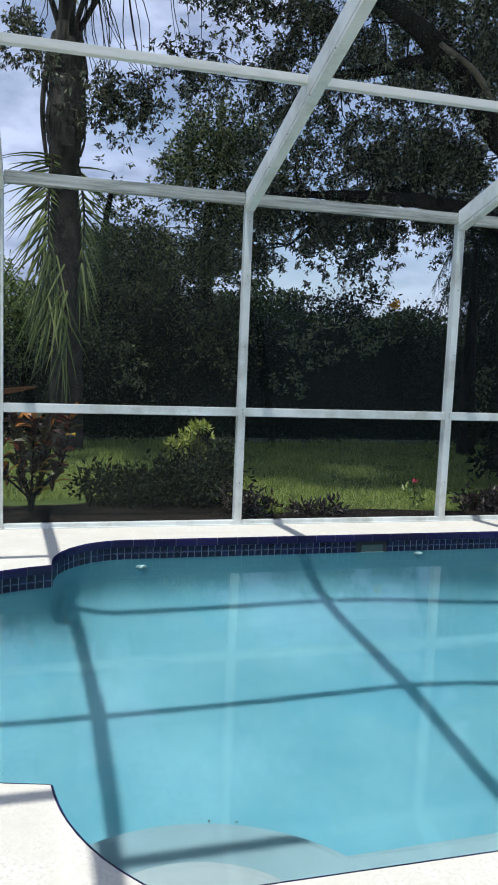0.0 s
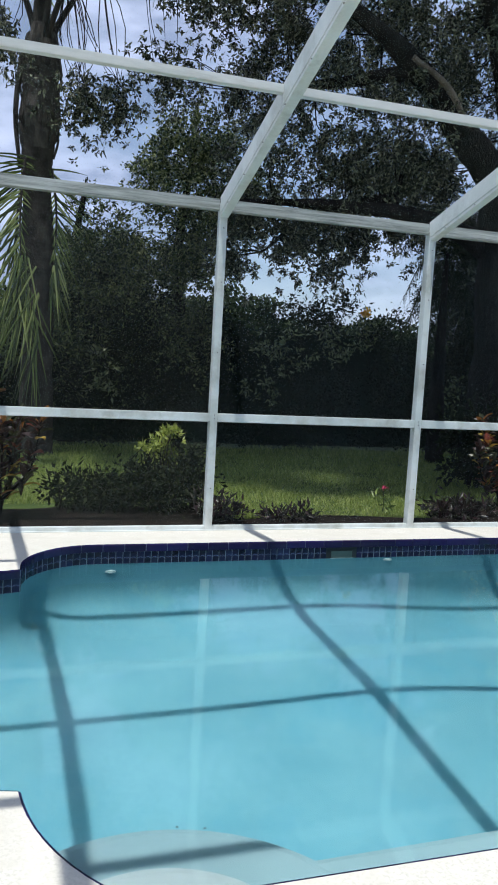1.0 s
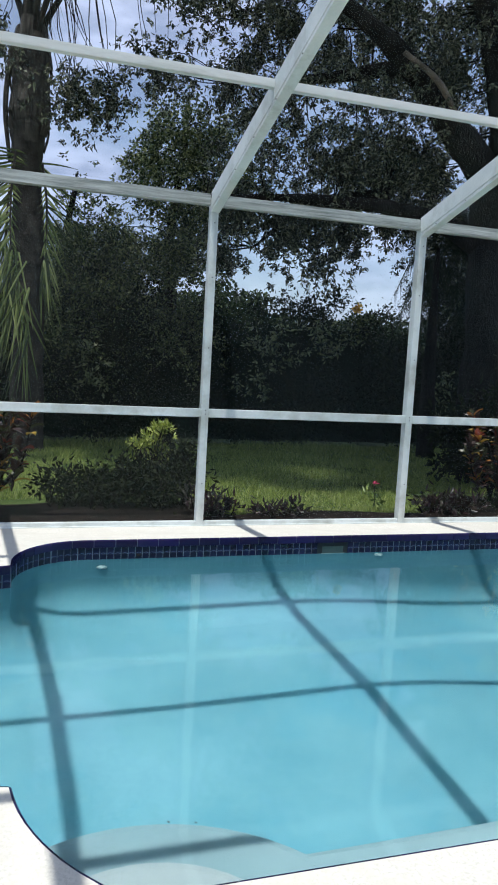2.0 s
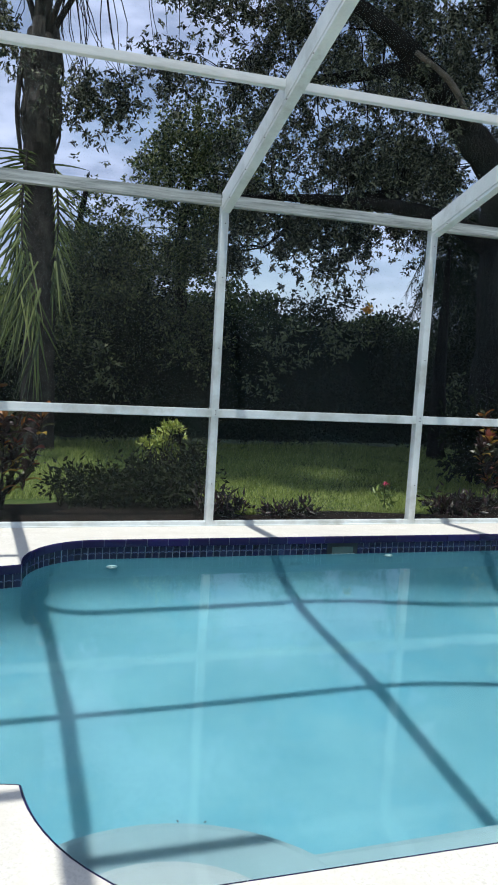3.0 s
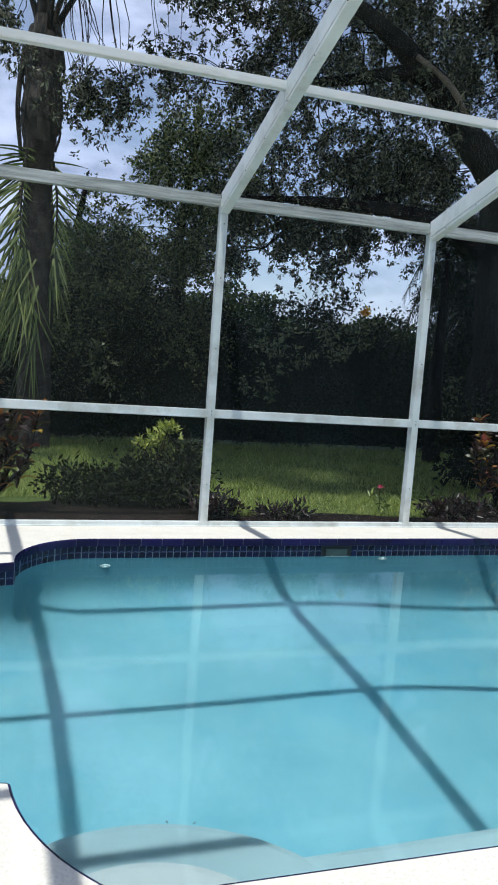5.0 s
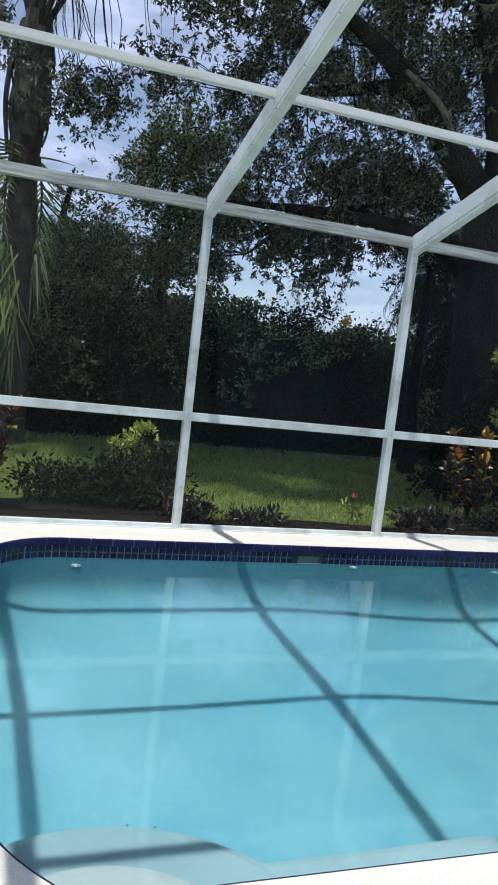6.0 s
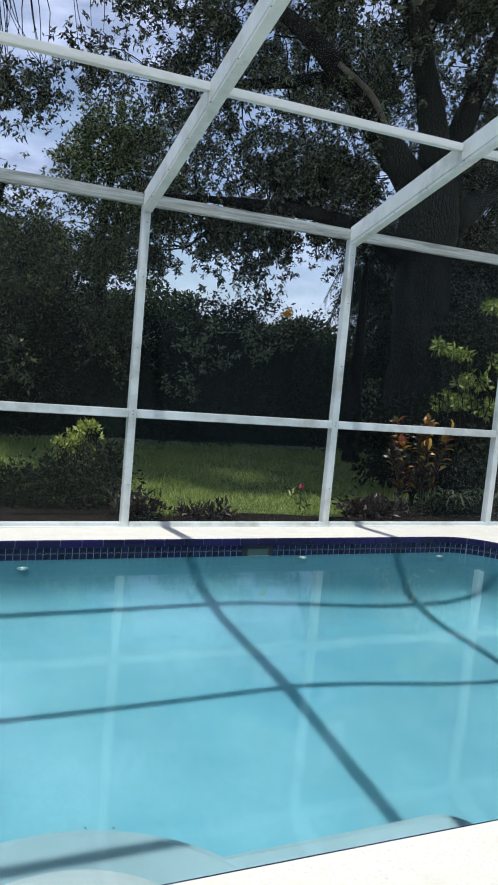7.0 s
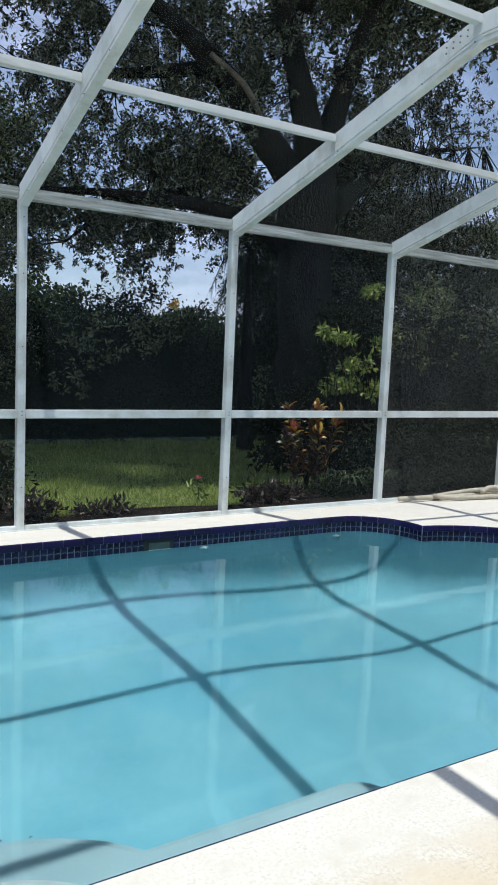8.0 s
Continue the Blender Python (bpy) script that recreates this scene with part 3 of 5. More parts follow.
for i, x in enumerate(POSTS):
    bm = bmesh.new()
    w, d = 0.062, 0.076
    prof = post_section(w, d)
    bot = [bm.verts.new((x + u, WALL_Y + d / 2 - v, -0.05)) for u, v in prof]
    top = [bm.verts.new((x + u, WALL_Y + d / 2 - v, EAVE - 0.03)) for u, v in prof]
    for j in range(len(prof)):
        bm.faces.new((bot[j - 1], bot[j], top[j], top[j - 1]))
    bm.faces.new(bot)
    bm.faces.new(top)
    bmesh.ops.recalc_face_normals(bm, faces=bm.faces[:])
    post = part("post", bm, M_ALU, cage)
    for z in (0.32, 0.935, 0.905, 1.45, 2.02, 2.45):
        screw(post, x + 0.004, WALL_Y - 0.002, z)
    # foot bracket
    part("foot_plate", box(x - 0.045, x + 0.045, WALL_Y - 0.012, WALL_Y + 0.088, -0.05, -0.03, 0.003), M_ALU, post)

for x0, x1 in zip(POSTS, POSTS[1:]):
    a, b = x0 + 0.0315, x1 - 0.0315
    bm = box(a, b, WALL_Y + 0.003, WALL_Y + 0.049, 0.878, 0.948, 0.004)
    add_box(bm, a + 0.001, b - 0.001, WALL_Y - 0.001, WALL_Y + 0.006, 0.884, 0.892)
    part("chair_rail", bm, M_ALU, cage)
    bm = box(a, b, WALL_Y + 0.002, WALL_Y + 0.049, -0.05, 0.0, 0.004)
    add_box(bm, a + 0.001, b - 0.001, WALL_Y - 0.014, WALL_Y + 0.004, -0.05, -0.03)
    part("sill", bm, M_ALU, cage)
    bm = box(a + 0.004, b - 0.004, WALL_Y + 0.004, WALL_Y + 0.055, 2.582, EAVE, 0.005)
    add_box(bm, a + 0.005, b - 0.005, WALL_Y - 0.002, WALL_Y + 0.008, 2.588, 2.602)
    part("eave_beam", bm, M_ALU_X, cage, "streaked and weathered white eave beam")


def beam_section():
    """Tall beam with a lip and a groove along the foot, top at zero."""
    w = 0.028
    return [(-w, 0), (w, 0), (w, -0.118), (w + 0.006, -0.122), (w + 0.006, -0.134), (w, -0.138), (w, -0.146), (w + 0.006, -0.150), (w + 0.006, -0.168),
            (-w - 0.006, -0.168), (-w - 0.006, -0.150), (-w, -0.146), (-w, -0.138), (-w - 0.006, -0.134), (-w - 0.006, -0.122), (-w, -0.118)]


slope = (ROOF - 2.70) / (WALL_Y - SLOPE_END)
LEAN = {-0.685: 0.065, 3.13: 0.03}          # these beams run slightly out of square
DRIFT = {-0.685: 0.028, 1.23: -0.02}          # and go on doing so along the flat roof, for each metre
for x in POSTS:
    bm = sweep(bmesh.new(), [(x, WALL_Y + 0.03, 2.70 - 0.03 * slope), (x + LEAN.get(x, 0), SLOPE_END, ROOF), (x + LEAN.get(x, 0) + DRIFT.get(x, 0) * (SLOPE_END - DECK_Y0), DECK_Y0, ROOF)], beam_section())
    beam = part("roof_beam", bm, M_ALU, cage)
    for k in range(7):
        y = WALL_Y - 0.25 - k * 0.42
        z = 2.70 + (WALL_Y - y) * slope - 0.166
        screw(beam, x - 0.036, y, z, 0, 0)
        screw(beam, x + 0.036, y, z, 0, 0)
    # joint plates at the bend
    for s in (-1, 1):
        bm = bmesh.new()
        for off in (0.029, 0.034):
            pts = [(SLOPE_END + 0.26, ROOF - 0.26 * slope - 0.012), (SLOPE_END, ROOF - 0.012), (SLOPE_END - 0.26, ROOF - 0.012), (SLOPE_END - 0.26, ROOF - 0.115), (SLOPE_END, ROOF - 0.115), (SLOPE_END + 0.26, ROOF - 0.26 * slope - 0.115)]
            vs = [bm.verts.new((x + LEAN.get(x, 0) + s * off, y, z)) for y, z in pts]
            if off < 0.03:
                first = vs
                bm.faces.new(vs)
            else:
                bm.faces.new(vs[::-1])
                for j in range(6):
                    bm.faces.new((first[j - 1], first[j], vs[j], vs[j - 1]))
        bmesh.ops.recalc_face_normals(bm, faces=bm.faces[:])
        plate = part("joint_plate", bm, M_ALU, beam)
        for k in range(4):
            for dz in (0.03, 0.065, 0.1):
                y = SLOPE_END + 0.05 + k * 0.055
                screw(plate, x + s * 0.0355, y, ROOF - (y - SLOPE_END) * slope - dz, 0, 90).matrix_basis = pose(x + s * 0.0355, y, ROOF - (y - SLOPE_END) * slope - dz, 0, 90, 0)

for py, pz in PURLINS:
    for x0, x1 in zip(POSTS, POSTS[1:]):
        out = 1.0 if py <= SLOPE_END else 0.5
        far = max(0.0, SLOPE_END - py)
        a, b = x0 + 0.029 + LEAN.get(x0, 0) * out + DRIFT.get(x0, 0) * far, x1 - 0.029 + LEAN.get(x1, 0) * out + DRIFT.get(x1, 0) * far
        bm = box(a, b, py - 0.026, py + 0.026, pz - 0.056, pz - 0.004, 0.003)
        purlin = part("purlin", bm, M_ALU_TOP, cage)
        for e in (a, b):
            s = 1 if e == a else -1
            bk = box(min(e, e + s * 0.004), max(e, e + s * 0.004), py - 0.024, py + 0.024, pz - 0.145, pz - 0.057)
            part("bracket", bk, M_ALU, purlin)

# insect mesh stretched over each bay
def mesh_panel(corners, material):
    bm = bmesh.new()
    bm.faces.new([bm.verts.new(c) for c in corners])
    part("mesh_panel", bm, material, cage, "grey insect mesh with haze put into it" if material is M_SCREEN_HAZY else "fine dark insect mesh")


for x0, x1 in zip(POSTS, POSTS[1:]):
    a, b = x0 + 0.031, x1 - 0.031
    m = M_SCREEN_HAZY if x0 > 5 else M_SCREEN_HALF_HAZY if x1 < 1.5 else M_SCREEN
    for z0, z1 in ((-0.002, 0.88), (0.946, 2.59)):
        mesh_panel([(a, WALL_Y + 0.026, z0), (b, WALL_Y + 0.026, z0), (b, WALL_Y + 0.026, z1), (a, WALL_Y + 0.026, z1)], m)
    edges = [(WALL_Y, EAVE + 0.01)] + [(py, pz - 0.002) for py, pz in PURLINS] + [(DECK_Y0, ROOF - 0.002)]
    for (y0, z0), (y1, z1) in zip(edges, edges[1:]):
        mesh_panel([(a, y0, z0), (b, y0, z0), (b, y1, z1), (a, y1, z1)], M_SCREEN_HAZY if x0 > 3 else M_SCREEN_HALF_HAZY)

# end walls of the enclosure, back to the house
for x in (POSTS[0], POSTS[-1]):
    ys = [3.8, 1.9, 0.0, -1.9, -3.36]
    for y in ys:
        top_z = 2.70 + (WALL_Y - y) * slope if y > SLOPE_END else ROOF
        part("post", box(x - 0.026, x + 0.026, y - 0.03, y + 0.03, 0.0, top_z - 0.17, 0.003), M_ALU, cage)
    for y0, y1 in zip(ys[1:] + ys[:0], ys):
        part("chair_rail", box(x - 0.023, x + 0.023, y0 + 0.031, y1 - 0.031, 0.878, 0.948, 0.004), M_ALU, cage)
        part("sill", box(x - 0.023, x + 0.023, y0 + 0.031, y1 - 0.031, 0.001, 0.042, 0.004), M_ALU, cage)
    part("chair_rail", box(x - 0.023, x + 0.023, 3.831, WALL_Y - 0.002, 0.878, 0.948, 0.004), M_ALU, cage)
    part("sill", box(x - 0.023, x + 0.023, 3.831, WALL_Y - 0.002, 0.001, 0.042, 0.004), M_ALU, cage)

# plain house wall that closes the place behind the camera
tagged(mesh_ob("wall_house", box(DECK_X0, DECK_X1, DECK_Y0 - 0.2, DECK_Y0, -0.1, 3.46), M_STUCCO), "cream stucco house wall behind the pool deck", "house wall", kind="structure")

# ---- garden ----
def lawn():
    n = 210000
    x = RNG.uniform(-4, 13, n)
    y = 6.15 + 5.3 * RNG.uniform(0, 1, n) ** 1.4
    keep = ~((x < 1.5) & (y < 6.9)) & ~((x > 3.9) & (y < 7.2))
    x, y = x[keep], y[keep]
    n = len(x)
    h = RNG.uniform(0.03, 0.085, n) * (0.85 + 0.35 * np.sin(x * 2.1 + y * 1.3) * np.sin(y * 2.7) + 0.3 * np.sin(x * 9.3 + 2 * np.sin(y * 7.1)) * np.sin(y * 8.7 + x * 2)) * (1 + 0.6 * (y > 10.9))
    a = RNG.uniform(0, 2 * math.pi, n)
    lean = RNG.uniform(0.2, 1.0, n) * h
    w = RNG.uniform(0.0025, 0.0055, n)
    b = RNG.uniform(0, 2 * math.pi, n)
    v = np.empty((n, 3, 3))
    z0 = np.full(n, -0.056)
    v[:, 0] = np.stack([x - w * np.cos(b), y - w * np.sin(b), z0], 1)
    v[:, 1] = np.stack([x + w * np.cos(b), y + w * np.sin(b), z0], 1)
    v[:, 2] = np.stack([x + lean * np.cos(a), y + lean * np.sin(a), z0 + h], 1)
    me = bpy.data.meshes.new("grass")
    me.vertices.add(n * 3)
    me.vertices.foreach_set("co", v.reshape(-1))
    me.loops.add(n * 3)
    me.loops.foreach_set("vertex_index", np.arange(n * 3, dtype=np.int32))
    me.polygons.add(n)
    me.polygons.foreach_set("loop_start", np.arange(0, n * 3, 3, dtype=np.int32))
    me.update(calc_edges=True)
    me.materials.append(L_GRASS)
    tagged(new("grass", me), "short green lawn grass in dappled sun", "grass", kind="stuff")


lawn()

# planting bed along the enclosure
bm = bmesh.new()
nx = 90
rows_ = []
for i in range(nx + 1):
    x = -4.5 + 13.4 * i / nx
    far = 6.25 + 0.5 * (1 if x < 1.5 else 0) + 0.7 * (1 if x > 3.7 else 0) + 0.1 * math.sin(x * 3.1)
    rows_.append([bm.verts.new((x, 5.805 + (far - 5.805) * j / 5, -0.05 + 0.03 * math.sin(math.pi * j / 5) + 0.012 * noise.noise(Vector((x * 4, j, 0))))) for j in range(6)])
for i in range(nx):
    for j in range(5):
        bm.faces.new((rows_[i][j], rows_[i + 1][j], rows_[i + 1][j + 1], rows_[i][j + 1]))
tagged(mesh_ob("planting_bed", bm, M_MULCH, True), "dark mulch planting bed along the enclosure", "planting bed", kind="structure")


def oak():
    tree = thing("oak_tree", "large dark spreading oak with drooping leafy branches", "tree", (6.15, 8.6, -0.06))
    o = np.array(tree.location)

    def L(pts):
        return [tuple(np.array(p[:3]) - o) + (p[3],) for p in pts]
    trunk = [(5.95, 8.6, -0.1, 0.56), (5.93, 8.6, 0.5, 0.42), (5.92, 8.58, 2.0, 0.36), (5.85, 8.55, 3.4, 0.39), (5.95, 8.5, 4.3, 0.34)]
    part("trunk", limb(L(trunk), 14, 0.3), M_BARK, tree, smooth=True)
    limbs = [
        [(5.88, 8.5, 3.8, 0.26), (5.74, 8.5, 4.8, 0.19), (5.35, 8.5, 5.95, 0.15), (4.6, 8.4, 8.4, 0.04)],
        [(5.98, 8.5, 3.8, 0.24), (6.2, 8.5, 4.8, 0.16), (6.68, 8.5, 6.1, 0.12), (7.6, 8.4, 8.6, 0.03)],
        [(6.0, 8.5, 3.5, 0.24), (5.2, 8.5, 4.25, 0.2), (4.3, 8.4, 5.05, 0.15), (3.2, 8.3, 5.6, 0.08), (1.9, 8.3, 5.9, 0.03)],
        [(6.0, 8.6, 2.9, 0.2), (4.8, 8.7, 3.36, 0.11), (3.4, 8.8, 3.42, 0.07), (1.9, 8.9, 3.32, 0.012)],
        [(4.4, 8.9, 3.6, 0.10), (3.6, 9.3, 3.5, 0.075), (3.22, 9.5, 3.27, 0.05), (2.75, 9.5, 2.86, 0.01)],
        [(6.3, 8.6, 3.6, 0.2), (7.4, 8.9, 4.4, 0.12), (8.8, 9.4, 5.0, 0.06), (10.6, 9.8, 5.5, 0.008)],
        [(5.6, 8.45, 6.1, 0.12), (5.5, 7.7, 6.7, 0.08), (5.0, 6.8, 7.1, 0.01)],
        [(4.3, 8.4, 5.05, 0.10), (3.4, 8.8, 4.9, 0.07), (2.2, 9.0, 4.7, 0.008)],
        [(1.9, 8.3, 5.9, 0.05), (1.0, 8.8, 5.85, 0.035), (0.3, 9.0, 5.75, 0.02), (-0.45, 9.0, 5.65, 0.012)],
    ]
    roots = []
    for pts in limbs:
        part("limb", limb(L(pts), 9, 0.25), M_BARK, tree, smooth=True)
        roots += [p[:3] for p in smooth_path(pts, 4)]
    stub = [(5.05, 8.35, 4.42, 0.036), (4.5, 8.05, 4.78, 0.036), (3.97, 7.95, 5.0, 0.03)]
    part("limb", limb(L(stub), 8, 0.3), M_STUB, tree, "bare broken grey-brown limb", smooth=True)
    # middle, radii, branchlets, leaves on each, branchlet length
    regions = [
        ((3.7, 9.0, 5.7), (1.9, 1.2, 0.95), 48, 260, 0.55),
        ((2.6, 9.0, 4.8), (0.8, 0.7, 0.4), 26, 200, 0.5),
        ((1.7, 8.8, 5.8), (0.9, 0.8, 0.5), 30, 200, 0.5),
        ((3.7, 9.0, 4.15), (1.9, 0.8, 0.35), 46, 210, 0.5),
        ((3.1, 9.2, 3.5), (1.3, 0.5, 0.2), 34, 190, 0.42),
        ((2.5, 9.3, 3.2), (0.5, 0.4, 0.25), 14, 170, 0.42),
        ((3.5, 9.3, 3.25), (0.6, 0.4, 0.2), 13, 170, 0.40),
        ((3.05, 9.4, 2.95), (0.3, 0.3, 0.15), 7, 160, 0.40),
        ((4.05, 9.4, 3.1), (0.3, 0.3, 0.2), 9, 160, 0.42),
        ((2.45, 9.4, 2.75), (0.3, 0.3, 0.12), 7, 150, 0.34),
        ((3.65, 9.4, 2.85), (0.2, 0.2, 0.15), 5, 150, 0.36),
        ((4.6, 9.2, 3.45), (0.8, 0.5, 0.15), 24, 190, 0.42),
        ((6.3, 9.3, 5.4), (2.0, 1.2, 1.5), 88, 260, 0.6),
        ((4.6, 8.7, 4.8), (0.9, 0.5, 0.6), 26, 230, 0.5),
        ((4.6, 9.2, 4.1), (1.1, 0.5, 0.4), 40, 230, 0.5),
        ((4.2, 9.3, 6.0), (1.5, 0.7, 0.6), 32, 240, 0.55),
        ((8.9, 9.6, 5.7), (1.6, 1.0, 1.5), 62, 210, 0.6),
        ((8.0, 9.8, 3.6), (1.9, 0.9, 0.9), 90, 210, 0.6),
        ((7.6, 9.6, 4.6), (1.2, 0.6, 0.7), 62, 220, 0.55),
        ((9.4, 10.0, 4.1), (1.2, 0.6, 0.8), 60, 220, 0.55),
        # unseen cap of the crown, added to shade the limbs below
        ((5.0, 8.9, 7.0), (2.4, 0.8, 0.5), 80, 200, 0.6),
        ((10.7, 9.6, 3.5), (1.0, 0.6, 0.8), 66, 220, 0.55),
    ]
    for c, r, count, per, ln in regions:
        p, cs = sprays(c, r, count, per, ln, 0.042 if c[2] < 3.6 else 0.052, 1.7 if c[2] < 3.6 else 0.7)
        foliage("crown", p - o, L_OAK, tree, 0.070, 0.027, 0.5, kind="stuff")
        twigs([np.array(q) - o for q in cs[::2]], [np.array(q) - o for q in roots], tree, M_BARK)
    # unseen dense tufts added to the upper crown, which throw the dapples on the lawn
    for c, r, count in (((1.2, 8.9, 7.6), (2.6, 1.0, 0.3), 17), ((2.9, 6.55, 7.5), (1.7, 0.26, 0.2), 30), ((4.0, 7.9, 7.6), (2.4, 0.6, 0.25), 42), ((0.9, 7.5, 7.6), (0.9, 0.45, 0.2), 10), ((3.6, 9.6, 7.7), (4.2, 0.8, 0.3), 70)):
        p, cs = clumps(c, r, count, 760, 0.21)
        foliage("crown", p - o, L_OAK, tree, 0.085, 0.034, 0.5, kind="stuff")
        twigs([np.array(q) - o for q in cs], [np.array(q) - o for q in roots], tree, M_BARK)
    # hanging sprays at the far reach of the crown
    for c, r, count in (((0.32, 9.0, 4.42), (0.15, 0.2, 0.26), 11), ((0.76, 9.0, 4.5), (0.11, 0.15, 0.2), 7), ((-0.59, 9.0, 4.92), (0.14, 0.15, 0.26), 8), ((1.35, 9.0, 4.95), (0.3, 0.3, 0.25), 10)):
        p, cs = sprays(c, r, count, 190, 0.42, 0.045, 3.0)
        foliage("crown", p - o, L_OAK, tree, 0.066, 0.027, 0.8, kind="stuff")
        twigs([np.array(q) - o for q in cs], [np.array(q) - o for q in roots], tree, M_BARK, thick=0.008)
    # unseen broad upper crown, added to shade the garden
    p, cs = sprays((2.6, 7.9, 8.6), (3.4, 1.2, 0.5), 64, 110, 0.7, 0.11)
    foliage("crown", p - o, L_OAK, tree, 0.16, 0.08, 0.2, kind="stuff")
    p, cs = sprays((7.6, 7.4, 7.6), (3.2, 1.6, 0.5), 90, 110, 0.9, 0.15)
    foliage("crown", p - o, L_OAK, tree, 0.16, 0.08, 0.2, kind="stuff")
    p, cs = sprays((6.0, 10.2, 8.6), (6.5, 2.2, 1.0), 300, 110, 1.0, 0.16)
    foliage("crown", p - o, L_OAK, tree, 0.17, 0.085, 0.2, kind="stuff")
    return tree


oak()


def garden_tree(label, base, height, regions, leaf=L_TREE, size=(0.072, 0.034), trunk_r=0.12):
    tree = thing("garden_tree", label, "tree", base)
    o = np.array(base)
    top = (base[0] + 0.2, base[1], base[2] + height)
    pts = [(0, 0, -0.02, trunk_r * 1.3), (0.05, 0, height * 0.3, trunk_r), (0.0, 0.1, height * 0.65, trunk_r * 0.7), (0.2, 0, height, trunk_r * 0.3)]
    part("trunk", limb(pts, 9, 0.25), M_BARK, tree, smooth=True)
    roots = [p[:3] for p in smooth_path(pts[1:], 4)]
    for c, r, count, per, spread, hang in regions:
        p, cs = sprays(c, r, count, per + 130, 0.5, 0.085)
        foliage("crown", p - o, leaf, tree, size[0], size[1], 0.3, kind="stuff")
        twigs([np.array(q) - o for q in cs[::4]], roots, tree, M_BARK)
    return tree


garden_tree("dense dark garden tree behind the lawn", (2.2, 12.4, -0.06), 5.2, [((2.45, 12.3, 4.5), (1.1, 0.9, 1.15), 84, 130, 0.18, 0.15), ((1.25, 12.2, 2.7), (0.6, 0.6, 0.8), 44, 130, 0.18, 0.15), ((2.2, 12.2, 1.7), (1.0, 0.6, 0.7), 60, 130, 0.18, 0.15), ((2.3, 12.0, 3.1), (0.6, 0.4, 0.5), 28, 120, 0.18, 0.15)])
garden_tree("leafy garden tree with a thin pale trunk", (0.4, 12.2, -0.06), 4.0, [((0.75, 12.2, 2.9), (0.7, 0.7, 0.9), 64, 120, 0.17, 0.15), ((0.5, 12.0, 1.6), (0.9, 0.6, 1.1), 70, 120, 0.17, 0.15)])
garden_tree("sunlit bushy green tree beside the palm", (-1.3, 12.4, -0.06), 2.2, [((-1.2, 12.4, 1.5), (1.1, 0.7, 1.0), 100, 120, 0.15, 0.1)], L_BRIGHT)
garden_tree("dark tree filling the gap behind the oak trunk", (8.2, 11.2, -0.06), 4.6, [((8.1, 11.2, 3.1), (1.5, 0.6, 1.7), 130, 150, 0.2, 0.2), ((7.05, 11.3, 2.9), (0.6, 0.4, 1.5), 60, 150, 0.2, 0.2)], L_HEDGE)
garden_tree("dense dark tree behind the oak", (9.5, 11.5, -0.06), 5.0, [((9.5, 11.6, 2.6), (2.6, 0.9, 2.3), 200, 120, 0.22, 0.2), ((13.0, 11.5, 3.0), (2.4, 0.9, 2.6), 150, 120, 0.25, 0.2)])


